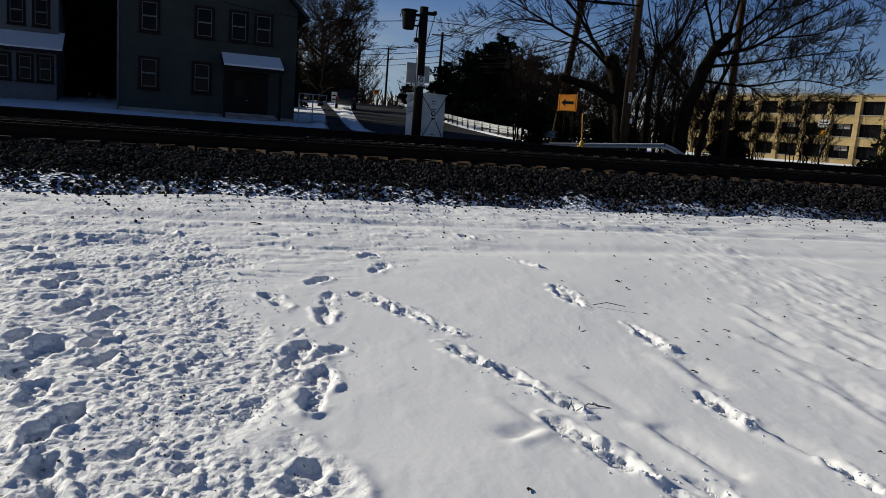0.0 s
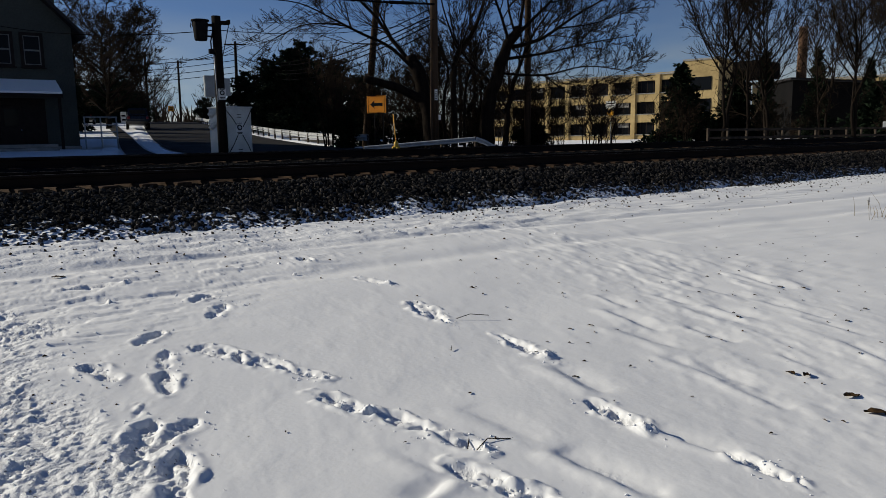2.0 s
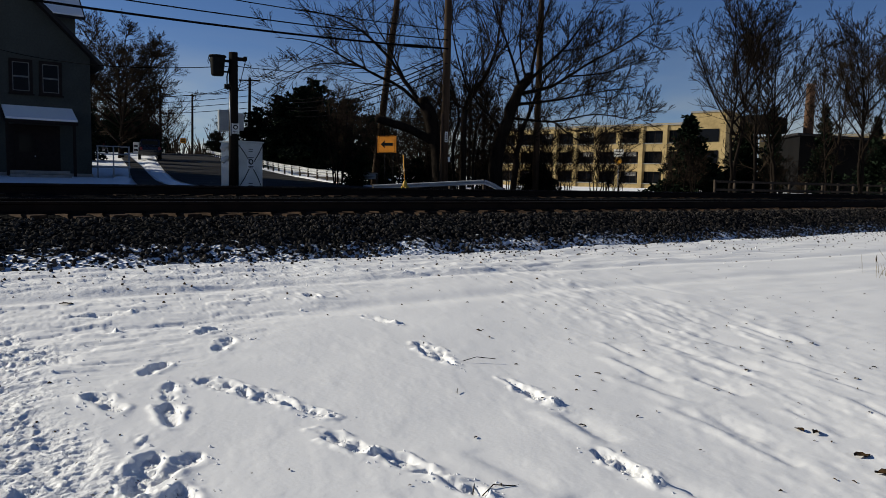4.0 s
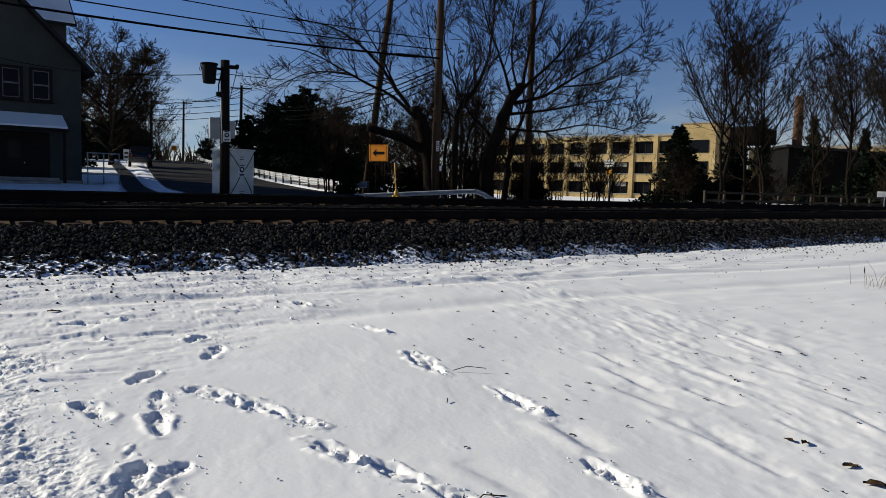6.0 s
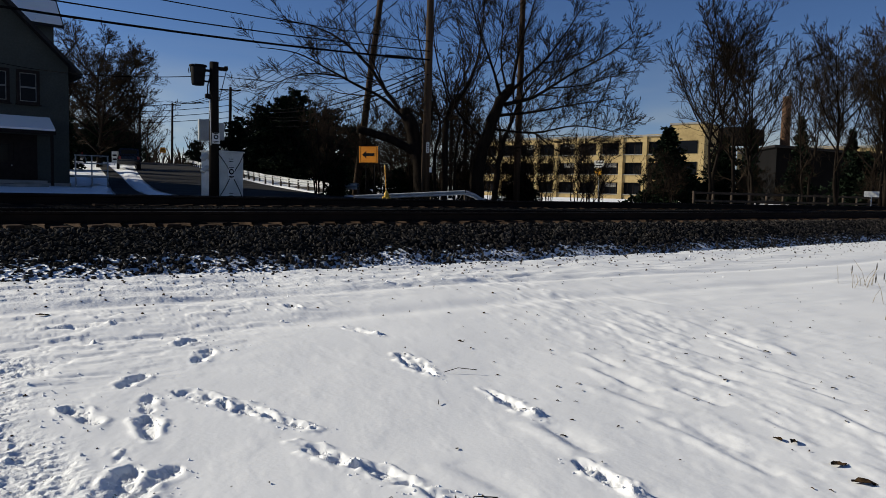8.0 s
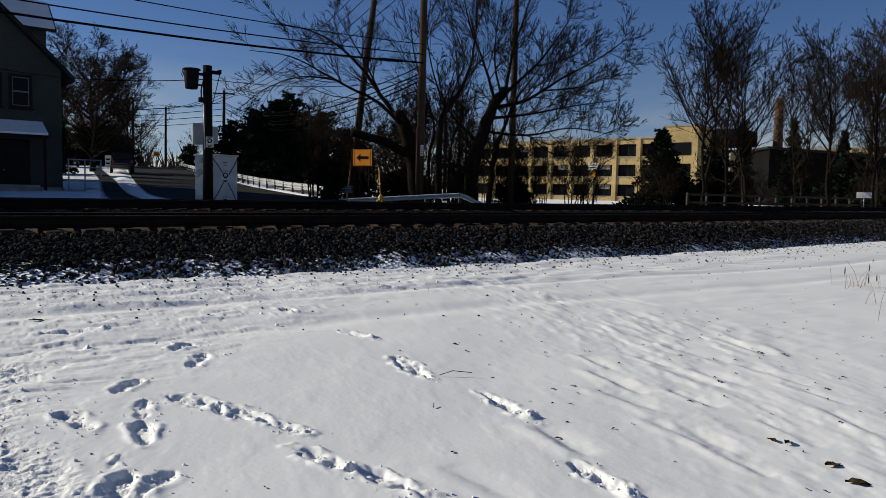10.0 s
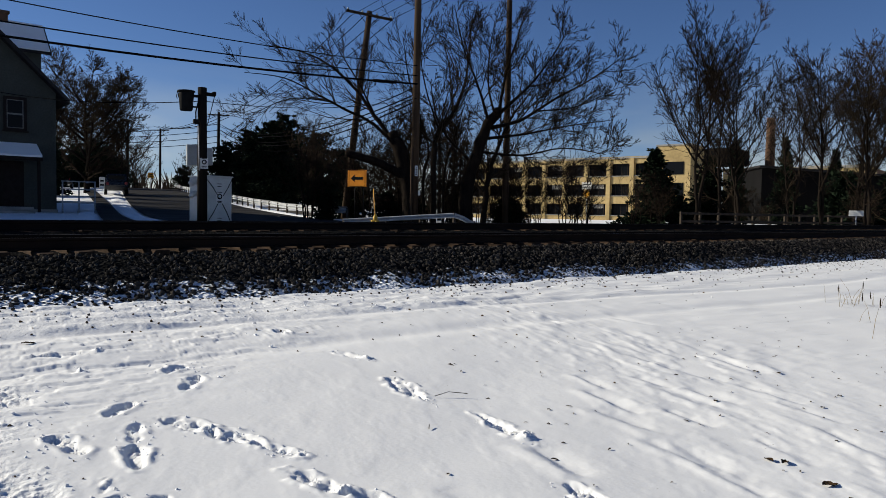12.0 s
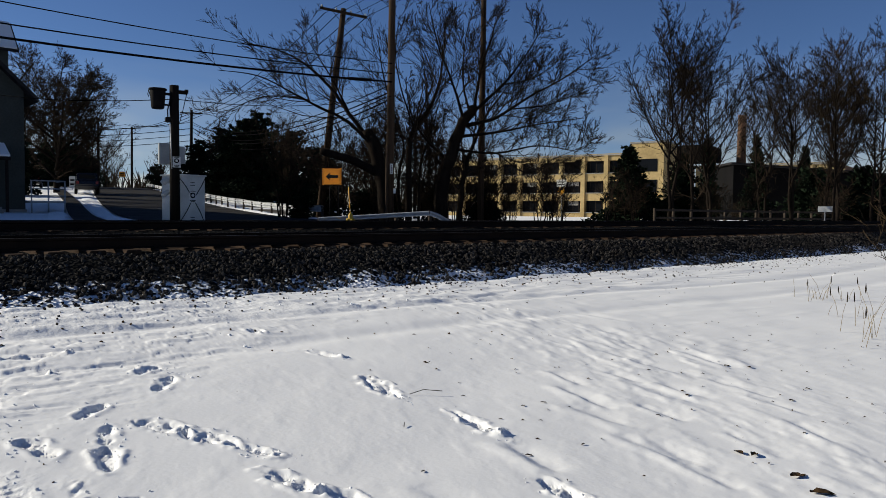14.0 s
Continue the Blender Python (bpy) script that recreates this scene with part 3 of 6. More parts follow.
bed_me = grid_mesh("ballast_bed", BX, BY, BZ)
sn = 0.55 * (1 - smooth(0.10, 0.80, (BV - toe(BX)) / (-toe(BX)))) + 0.04
at = bed_me.attributes.new("snowy", "FLOAT", "POINT")
at.data.foreach_set("value", sn.astype(np.float32).reshape(-1))
tagged(part_mesh("ballast_bed", bed_me, BED), "dark crushed-stone railway bed, shade in its tone, dusted with snow", "ballast", kind="structure")


def far_z(x, y):
    return float(ground_z(x, y))


# ---------- trees ----------
def bezier_like(pts, n):
    """Points evenly along a Catmull-Rom curve through pts."""
    out = []
    for i in range(len(pts) - 1):
        p0, p1, p2, p3 = pts[max(i - 1, 0)], pts[i], pts[i + 1], pts[min(i + 2, len(pts) - 1)]
        for k in range(n):
            t = k / n
            out.append(0.5 * ((2 * p1) + (p2 - p0) * t + (2 * p0 - 5 * p1 + 4 * p2 - p3) * t * t + (3 * p1 - p0 - 3 * p2 + p3) * t ** 3))
    out.append(pts[-1])
    return out


def shoot(rng, p, d, length, segs, wobble, lift):
    pts, q, d = [p], p, d.normalized()
    for _ in range(segs):
        d = (d + Vector((rng.gauss(0, wobble), rng.gauss(0, wobble), rng.gauss(0, wobble) + lift))).normalized()
        q = q + d * (length / segs)
        pts.append(q)
    return pts


def tree_meshes(seed, limbs, counts=(8, 7, 6), ratio=0.5, lift=0.05, min_r=0.008, open_angle=0.72, twig_mat=None, sweep=1.0):
    """Meshes of trunk and crown. limbs: (points, first radius, last radius, bears) of the trunk and main limbs."""
    rng = random.Random(seed)
    tv, tf, cv, cf = [], [], [], []

    def bear(pts, r0, r1, level, length):
        if level >= len(counts):
            return
        n = counts[level]
        m = len(pts) - 1
        for k in range(n):
            t = rng.uniform(0.1, 0.98) if level else rng.uniform(0.2, 0.98)
            i = min(int(t * m), m - 1)
            p = pts[i].lerp(pts[i + 1], t * m - i)
            d = (pts[i + 1] - pts[i]).normalized()
            side = Vector((rng.gauss(0, 1), rng.gauss(0, 1), rng.gauss(0.25, 0.8)))
            side = (side - d * side.dot(d)).normalized()
            d2 = (d * rng.uniform(0.5, 1.1) + side * (open_angle if level == 0 else 0.62) * rng.uniform(0.6, 1.2)).normalized()
            ln = length * (ratio, 0.5, 0.5, 0.6)[min(level, 3)] * rng.uniform(0.6, 1.15) * (1.15 - 0.55 * t)
            r = max(min_r, (r0 + (r1 - r0) * t) * (0.6 if level == 0 else 0.62))
            segs = (6, 4, 2, 1)[min(level, 3)]
            sp = shoot(rng, p, d2, ln, segs, (0.10, 0.08, 0.05, 0.0)[min(level, 3)], lift * sweep)
            e = max(min_r * 0.6, r * 0.25)
            rad = [r + (e - r) * j / segs for j in range(segs + 1)]
            ring_tube(cv, cf, sp, rad, 4 if level == 0 else 3, cap=False)
            bear(sp, r, e, level + 1, ln)

    for pts, r0, r1, bears in limbs:
        pts = bezier_like([Vector(p) for p in pts], 4)
        n = len(pts)
        pts = [p + Vector((rng.gauss(0, 1), rng.gauss(0, 1), 0)) * r0 * 0.12 * (i > 0) for i, p in enumerate(pts)]
        rad = [(r0 + (r1 - r0) * (i / (n - 1)) ** 0.8) * rng.uniform(0.93, 1.08) for i in range(n)]
        ring_tube(tv, tf, pts, rad, 8)
        if bears:
            ln = sum((pts[i + 1] - pts[i]).length for i in range(n - 1))
            bear(pts, r0 * 0.7, r1, 0, ln * bears)
    return mesh_of("trunk", tv, tf), mesh_of("crown", cv, cf)


def plant(name, at, meshes, label, group="", turn=0.0, twig=None, category="tree"):
    t = thing(name, at, label, category, group, turn)
    part_mesh("trunk", meshes[0], BARK, t, smooth=True)
    part_mesh("crown", meshes[1], twig or TWIG, t)
    return t


ACROSS = Vector((0.8406, -0.5417, 0))     # the way across the view, for leaning trunks
DEEP = Vector((0.5417, 0.8406, 0))


def lay(points):
    return [ACROSS * a + DEEP * d + Vector((0, 0, z)) for a, z, d in points]


def auto_limbs(seed, height, r, stems=1, fork=0.3, limbs=6, spread=0.45, upright=0.8):
    """Main limbs of an ordinary bare tree."""
    rng = random.Random(seed)
    out = []
    for s in range(stems):
        a0 = rng.uniform(0, 6.28)
        lean = rng.uniform(0.05, 0.22) if stems > 1 else rng.uniform(0, 0.06)
        base = Vector((math.cos(a0), math.sin(a0), 0)) * (0.25 * (stems > 1))
        h = height * rng.uniform(0.85, 1.0)
        d = Vector((math.cos(a0) * lean, math.sin(a0) * lean, 1))
        trunk = [base + Vector((0, 0, -0.3))] + [base + d * (h * k) + Vector((rng.gauss(0, 0.1), rng.gauss(0, 0.1), 0)) for k in (0.15, 0.35, 0.6, 0.9)]
        out.append((trunk, r, r * 0.12, 0.5))
        for k in range(limbs):
            f = fork + (0.85 - fork) * k / limbs
            i = 1 if f < 0.35 else 2 if f < 0.6 else 3
            p = base + d * (h * f)
            a = rng.uniform(0, 6.28)
            ln = h * spread * (1.1 - 0.6 * f) * rng.uniform(0.8, 1.2)
            o = Vector((math.cos(a), math.sin(a), 0))
            out.append(([p, p + o * ln * 0.4 + Vector((0, 0, ln * upright * 0.45)), p + o * ln * 0.75 + Vector((0, 0, ln * upright * 1.1))], r * 0.5 * (1.1 - f * 0.6), r * 0.08, 0.9))
    return out


def conifer_meshes(seed, height, width, rows=16, shape=0.85, droop=0.25, bare=0.08):
    """A trunk and needle-bearing boughs in uneven whorls."""
    rng = random.Random(seed)
    tv, tf, cv, cf = [], [], [], []
    ring_tube(tv, tf, [Vector((0, 0, -0.3)), Vector((0, 0, height * 0.5)), Vector((0, 0, height * 0.97))], [height * 0.022, height * 0.014, 0.02], 7)
    for row in range(rows):
        f0 = bare + (0.97 - bare) * row / rows
        for k in range(rng.randint(7, 10)):
            f = min(0.98, max(bare, f0 + rng.uniform(-1.3, 1.3) / rows))
            reach = width * max(0.05, (1 - f)) ** shape * rng.uniform(0.55, 1.2)
            a = rng.uniform(0, 6.28)
            ln = reach * rng.uniform(0.6, 1.15)
            o = Vector((math.cos(a), math.sin(a), 0))
            n = max(4, int(ln * 7))
            for j in range(n):
                s = (j + 0.6) / n
                c = Vector((0, 0, height * f)) + o * ln * s + Vector((rng.gauss(0, 0.1), rng.gauss(0, 0.1), -droop * ln * s * s + rng.uniform(-0.22, 0.28)))
                for _ in range(8):
                    d = (o * rng.uniform(0.2, 1) + Vector((rng.gauss(0, 0.7), rng.gauss(0, 0.7), rng.gauss(0.1, 0.4)))).normalized()
                    e = d.cross(Vector((rng.gauss(0, 1), rng.gauss(0, 1), rng.gauss(0, 1)))).normalized()
                    l2, w2 = rng.uniform(0.25, 0.55) * (0.6 + 0.02 * height), rng.uniform(0.05, 0.11) * (0.8 + 0.03 * height)
                    q = len(cv)
                    cv.extend([c, c + d * l2 * 0.5 + e * w2, c + d * l2, c + d * l2 * 0.5 - e * w2])
                    cf.append((q, q + 1, q + 2, q + 3))
    return mesh_of("trunk", tv, tf), mesh_of("foliage", cv, cf)


def conifer(at, meshes, label, group="", turn=0.0):
    t = thing("conifer", at, label, "tree", group, turn)
    part_mesh("trunk", meshes[0], BARK, t, smooth=True)
    part_mesh("foliage", meshes[1], NEEDLE, t)
    return t


# ---------- railway ----------
def rail_mesh(length):
    prof = [(-0.07, 0), (0.07, 0), (0.07, 0.012), (0.012, 0.035), (0.010, 0.125), (0.034, 0.140), (0.036, 0.165), (0.030, 0.176),
            (-0.030, 0.176), (-0.036, 0.165), (-0.034, 0.140), (-0.010, 0.125), (-0.012, 0.035), (-0.07, 0.012)]
    n = len(prof)
    v = [Vector((x, a, b)) for x in (-length / 2, length / 2) for a, b in prof]
    f = [(i, (i + 1) % n, n + (i + 1) % n, n + i) for i in range(n)] + [tuple(reversed(range(n))), tuple(range(n, 2 * n))]
    me = mesh_of("rail", v, f)
    me.materials.append(RAIL)
    me.materials.append(RAILHEAD)
    me.polygons[7].material_index = 1
    return me


TIE_STEP = 0.53


def railway(u_ties, offset, base_z, u_mid, label):
    t = thing("railway_track", along(u_mid, offset), label, "railway", "railway tracks", TURNK)
    rail = rail_mesh(200)
    for v in (0.57, 2.005):
        o = part_mesh("rail", rail, None, t)
        o.location = (0, v, base_z + 0.008)
    tie = bmesh.new()
    box(tie, (0, 1.29, -0.09), (0.225, 2.58, 0.18), 0.012)
    for v in tie.verts:
        v.co += noise.noise_vector(v.co * 5) * 0.008
    me = bpy.data.meshes.new("tie")
    tie.to_mesh(me)
    tie.free()
    plate = bpy.data.meshes.new("tie_plate")
    pb = boxes(((0, 0, 0.006), (0.19, 0.34, 0.012)), ((0.06, 0.1, 0.02), (0.03, 0.03, 0.03)), ((-0.06, -0.1, 0.02), (0.03, 0.03, 0.03)))
    pb.to_mesh(plate)
    pb.free()
    rng = random.Random(int(offset * 10) + 3)
    for k in range(*u_ties):
        o = part_mesh("tie", me, TIE, t)
        o.matrix_basis = pose(0.516 + k * TIE_STEP - u_mid + rng.gauss(0, 0.02), rng.gauss(0, 0.035), base_z - 0.0 + rng.gauss(0, 0.008), rng.gauss(0, 0.3), rng.gauss(0, 1.2), rng.gauss(0, 0.8))
        for v in (0.57, 2.005):
            q = part_mesh("tie_plate", plate, RAIL, o)
            q.location = (0, v, 0)
    return t


railway((-16, 110), 0.0, 0.955, 20, "rusty steel rails on worn wooden ties in dark ballast")
railway((-10, 90), 4.25, 1.13, 20, "second pair of rusty rails on ties, slightly higher")

# loose ballast stones on the shoulder
rng = random.Random(11)
shapes = []
for k in range(10):
    b = bmesh.new()
    bmesh.ops.create_icosphere(b, subdivisions=1, radius=1)
    pick = random.Random(k)
    vs = []
    for v in b.verts:
        c = v.co.copy() * pick.uniform(0.62, 1.2)
        c.z *= 0.7
        vs.append(c)
    keepf = [tuple(v.index for v in f.verts) for f in b.faces]
    shapes.append((np.array(vs), keepf))
    b.free()
spots = []
for k in range(21000):
    u = rng.uniform(-7, 34) if rng.random() < 0.85 else rng.uniform(34, 60)
    tt = float(toe(u))
    if rng.random() < 0.02:
        v = tt - rng.expovariate(2.2)
    else:
        v = tt - tt * rng.random() ** 0.85 + rng.uniform(-0.12, 0.12)
    v += 0.3 * noise.noise((u * 0.7, 0, 3)) + 0.14 * noise.noise((u * 2.3, 0, 9))
    p = along(u, v)
    spots.append((p.x, p.y, v > tt, rng.uniform(0.016, 0.042) * (1 if v > tt else 0.6)))
places = np.array(spots, float)
heights = np.where(places[:, 2] > 0, bed_height(places[:, 0], places[:, 1]), ground_z(places[:, 0], places[:, 1]))
sv, sf, base = [], [], 0
for (x, y, _, s), zb in zip(spots, heights.tolist()):
    vs, fs = shapes[rng.randrange(10)]
    q = np.array(Euler((rng.uniform(0, 6), rng.uniform(0, 6), rng.uniform(0, 6))).to_matrix())
    sv.append(vs @ q.T * s + np.array((x, y, zb + s * 0.3)))
    sf.extend([tuple(i + base for i in t) for t in fs])
    base += len(vs)
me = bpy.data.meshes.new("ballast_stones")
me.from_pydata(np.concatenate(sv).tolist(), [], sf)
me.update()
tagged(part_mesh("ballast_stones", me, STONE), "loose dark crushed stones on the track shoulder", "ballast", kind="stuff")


# ---------- street and far ground sheets ----------
def strip(name, line, half, z_up, mat, label, category, n=60):
    """A sheet that follows the land: line gives x for y, half its half width."""
    ys = np.linspace(line[0][1], line[-1][1], n)
    xs = np.interp(ys, [p[1] for p in line], [p[0] for p in line])
    hw = np.interp(ys, [p[1] for p in line], half)
    s = np.linspace(-1, 1, 9)
    X, Y = xs[:, None] + hw[:, None] * s[None, :], ys[:, None] + 0 * s[None, :]
    Z = beyond(X, Y) + z_up
    return tagged(part_mesh(name, grid_mesh(name, X, Y, Z), mat), label, category, kind="structure")


strip("road", [(9.0, 22.3), (9.5, 31), (10.7, 50), (12.2, 65), (15.2, 90), (21.0, 140)], [4.5, 4.2, 3.6, 3.4, 3.3, 3.2], 0.075, ASPHALT, "dark wet asphalt street climbing away from the railway", "road")
strip("pavement", [(3.3, 25.5), (4.2, 34.9), (5.9, 54), (8.1, 84)], [0.5, 0.5, 0.46, 0.46], 0.07, ASPHALT, "shovelled dark footpath between snow banks", "pavement")


def snow_bank(line, half, height, label):
    ys = np.arange(line[0][1], line[-1][1], 0.35)
    xs = np.interp(ys, [p[1] for p in line], [p[0] for p in line])
    s = np.linspace(-1, 1, 9)
    X, Y = xs[:, None] + half * s[None, :] * (1 + 0.4 * fbm(ys * 0.6, ys * 0.0, 5, 2))[:, None], ys[:, None] + 0 * s[None, :]
    prof = (1 - s ** 2)[None, :] * (height * (1 + 1.2 * fbm(ys * 0.5, ys * 0 + 3.0, 8, 3)))[:, None]
    Z = beyond(X, Y) + 0.03 + prof + 0.05 * fbm(X * 3, Y * 3, 6, 3)
    return tagged(part_mesh("snow_bank", grid_mesh("snow_bank", X, Y, Z), SNOW), label, "snow", "snow banks", kind="stuff")


snow_bank([(4.25, 24.5), (5.05, 33), (7.4, 58), (11.3, 92)], 0.45, 0.05, "ploughed snow bank between footpath and street")
snow_bank([(14.0, 30), (14.5, 39), (14.9, 50), (18.9, 92)], 0.5, 0.06, "ploughed snow bank under the guardrail")
snow_bank([(2.3, 27), (3.3, 36), (5.2, 56)], 0.4, 0.04, "snow bank beside the footpath")


# ---------- poles, wires ----------
def utility_pole(at, height, r, lean, label, arm=2.3, arm_turn=0.0, arm_drop=0.35, mat=None, insulators=4):
    t = thing("utility_pole", at, label, "utility pole", "utility poles")
    top = Vector((lean[0], lean[1], height))
    tube("pole", [(0, 0, -0.4), top * 0.5, top], [r, r * 0.88, r * 0.72], mat or POLEWOOD, t, 12)
    if arm:
        a = Vector((math.cos(radians(arm_turn)), math.sin(radians(arm_turn)), lean[2] if len(lean) > 2 else 0))
        c = top - Vector((0, 0, arm_drop))
        m = Matrix.Translation(c) @ a.to_track_quat("X", "Z").to_matrix().to_4x4()
        b = bmesh.new()
        box(b, (0, -r, 0), (arm, 0.1, 0.13), 0.01, m)
        bar = part("crossarm", b, POLEWOOD if mat is None else mat, t)
        for s in (-1, 1):
            tube("brace", [c + a * (s * 0.55), c + Vector((0, 0, -0.6))], 0.018, DARKMETAL, t, 5)
        for k in range(insulators):
            p = c + a * (arm * (-0.46 + 0.92 * k / (insulators - 1))) + Vector((0, 0, 0.065))
            tube("insulator", [p, p + Vector((0, 0, 0.05)), p + Vector((0, 0, 0.12)), p + Vector((0, 0, 0.17))], [0.02, 0.05, 0.055, 0.025], GREYBOX, t, 7)
    return t


def wire(a, b, sag, r, group="overhead wires", label="black overhead wire strung between poles", n=22):
    a, b = Vector(a), Vector(b)
    pts = [a.lerp(b, k / n) - Vector((0, 0, sag * 4 * (k / n) * (1 - k / n))) for k in range(n + 1)]
    v, f = [], []
    ring_tube(v, f, pts, [r] * len(pts), 5)
    return tagged(part_mesh("overhead_wire", mesh_of("overhead_wire", v, f), CABLE, smooth=True), label, "wire", group)


big = utility_pole((14.79, 27.67, far_z(14.79, 27.67)), 12.5, 0.175, (0.12, 0.05), "tall weathered wooden utility pole with a white tag", arm=0)
b = boxes(((-0.02, -0.19, 2.25), (0.13, 0.012, 0.42)))
tag = part("tag_plate", b, SIGNWHITE, big, "white tag plate with dark marks")
for k, w in enumerate((0.07, 0.06, 0.075, 0.05)):
    part("mark", boxes(((-0.02, -0.199, 2.11 + 0.09 * k), (w, 0.004, 0.05))), INK, tag)
part("tag_plate", boxes(((0.16, -0.12, 1.35), (0.12, 0.012, 0.2))), SIGNWHITE, big, "small pale tag plate")
tube("guard_pipe", [(-0.19, -0.1, -0.2), (-0.19, -0.1, 3.2)], 0.05, POLEWOOD, big, 8)
utility_pole((20.9, 29.73, far_z(20.9, 29.73)), 13.5, 0.165, (0.05, 0.0), "tall straight brown wooden utility pole", arm=0)
utility_pole((15.75, 37.2, far_z(15.75, 37.2)), 11.0, 0.2, (1.15, -0.55, -0.17), "leaning grey utility pole with a crossarm", arm=2.45, arm_turn=-26, arm_drop=0.25)
utility_pole((20.69, 82.9, far_z(20.69, 82.9)), 8.9, 0.19, (0.1, 0), "dark utility pole with crossarm beside the street", arm=2.3, arm_turn=-20, mat=POLEDARK)
utility_pole((24.6, 138, far_z(24.6, 138)), 11.6, 0.22, (0.1, 0), "distant utility pole with crossarm", arm=3.0, arm_turn=-20, mat=POLEDARK)
utility_pole((15.2, 109, far_z(15.2, 109)), 9.5, 0.2, (0.1, 0), "distant utility pole among bare trees", arm=2.0, arm_turn=-20, mat=POLEDARK)
for x, y, h in ((30.4, 52.0, 6.7), (31.4, 51.5, 6.4)):
    utility_pole((x, y, far_z(x, y)), h, 0.16, (0, 0), "short dark wooden post behind the trees", arm=0, mat=POLEDARK)

TOPX, TOPY = 14.8, 27.55
wire((TOPX, TOPY, 7.62), (-22, 21.5, 9.4), 0.95, 0.018)
wire((TOPX, TOPY, 7.22), (-22, 21.5, 7.95), 0.75, 0.022)
wire((TOPX, TOPY, 6.88), (-22, 21.5, 7.45), 0.75, 0.038, label="thick black telephone cable strung between poles")
wire((5.45, 24.34, 4.95), (-1.5, 41.4, 7.2), 0.35, 0.014)
wire((5.45, 24.34, 4.95), (TOPX, TOPY, 6.3), 0.3, 0.012)
wire((TOPX, TOPY, 7.4), (16.8, 36.7, 11.3), 0.15, 0.012)
wire((TOPX, TOPY, 6.5), (20.8, 82.9, 11.0), 1.6, 0.03)
wire((TOPX, TOPY, 6.2), (20.8, 82.9, 10.4), 1.8, 0.03)
for k, z_up in enumerate((6.78, 6.36, 5.9)):
    wire((TOPX, TOPY, z_up), (20.8, 82.9, 10.75 - 0.35 * k), 1.4 + 0.25 * k, 0.022)
for k, dx in enumerate((-0.9, -0.3, 0.4, 1.1)):
    wire((20.69 + dx, 82.9 - dx * 0.35, 11.75), (24.6 + dx * 1.2, 138 - dx * 0.4, 16.1), 0.8, 0.03)
    wire((20.69 + dx, 82.9 - dx * 0.35, 11.75), (16.9 + dx * 1.05, 36.6 - dx * 0.45, 11.85), 1.2, 0.02)
    wire((16.9 + dx * 1.05, 36.6 - dx * 0.45, 11.85), (15.5 + dx * 1.1, -20 + dx, 14), 0.7, 0.012)
for k in range(4):
    wire((20.6, 82.9, 10.9 - 0.65 * k), (2, 120 + 3 * k, 12.5 - 0.5 * k), 0.7, 0.035)
p, q = Vector((13.7, 27.37, 6.81)), Vector((12.6, 27.19, 6.745))
tagged(tube("cable_splice", [p, p.lerp(q, 0.08), p.lerp(q, 0.92), q], [0.03, 0.065, 0.065, 0.03], CABLE), "black cylindrical splice case on a cable", "cable splice")


# ---------- signal pole and relay cabinet ----------
def signal_pole():
    z = 1.0
    t = thing("signal_pole", (5.45, 24.34, z), "short tarred wooden pole carrying an equipment can", "pole")
    tube("pole", [(0, 0, -0.2), (0, 0, 2.2), (0, 0, 4.36)], [0.155, 0.145, 0.135], POLEDARK, t, 14)
    can = tube("equipment_can", [(-0.47, 0.05, 3.62), (-0.47, 0.05, 3.66), (-0.47, 0.05, 4.13), (-0.47, 0.05, 4.19)], [0.17, 0.19, 0.23, 0.22], DARKMETAL, t, 16, "black tapered metal can")
    tube("lid", [(-0.47, 0.05, 4.19), (-0.47, 0.05, 4.23)], [0.27, 0.26], DARKMETAL, can, 16)
    for s in (-0.12, 0.12):
        tube("hook", [(-0.70, 0.05 + s, 4.2), (-0.735, 0.05 + s, 4.05), (-0.71, 0.05 + s, 3.98)], 0.012, DARKMETAL, can, 5)
    part("bracket", boxes(((-0.2, 0.0, 4.08), (0.3, 0.1, 0.07)), bevel=0.006), DARKMETAL, t)
    part("bracket", boxes(((-0.2, 0.0, 3.75), (0.28, 0.06, 0.05)), bevel=0.006), DARKMETAL, t)
    part("side_arm", boxes(((0.2, -0.02, 4.17), (0.38, 0.09, 0.11)), ((0.36, -0.02, 4.2), (0.1, 0.12, 0.12)), bevel=0.008), POLEDARK, t)
    part("junction_box", boxes(((-0.2, -0.05, 3.3), (0.16, 0.14, 0.14)), bevel=0.01), DARKMETAL, t)
    tube("conduit", [(-0.2, -0.05, 3.3), (-0.2, -0.02, 3.6), (-0.12, -0.1, 4.0)], 0.02, DARKMETAL, t, 6)
    tube("conduit", [(-0.12, -0.13, 1.8), (-0.15, -0.13, 3.2)], 0.016, GALV, t, 6)
    tube("conduit", [(0.36, -0.05, 4.12), (0.2, -0.12, 3.5), (0.12, -0.13, 3.2)], 0.012, CABLE, t, 5)
    pl = part("placard", boxes(((0.02, -0.165, 2.02), (0.235, 0.008, 0.33))), SIGNWHITE, t, "white warning placard with a dark emblem")
    tube("emblem", [(0.02, -0.171, 2.06), (0.02, -0.173, 2.06)], 0.075, INK, pl, 14)
    tube("emblem_centre", [(0.02, -0.1735, 2.06), (0.02, -0.1755, 2.06)], 0.042, SIGNWHITE, pl, 12)
    for k in range(2):
        part("line_of_print", boxes(((0.02, -0.1705, 1.92 - 0.04 * k), (0.16 - 0.04 * k, 0.004, 0.018))), INK, pl)
    part("line_of_print", boxes(((0.02, -0.1705, 2.165), (0.15, 0.004, 0.022))), INK, pl)
    return t


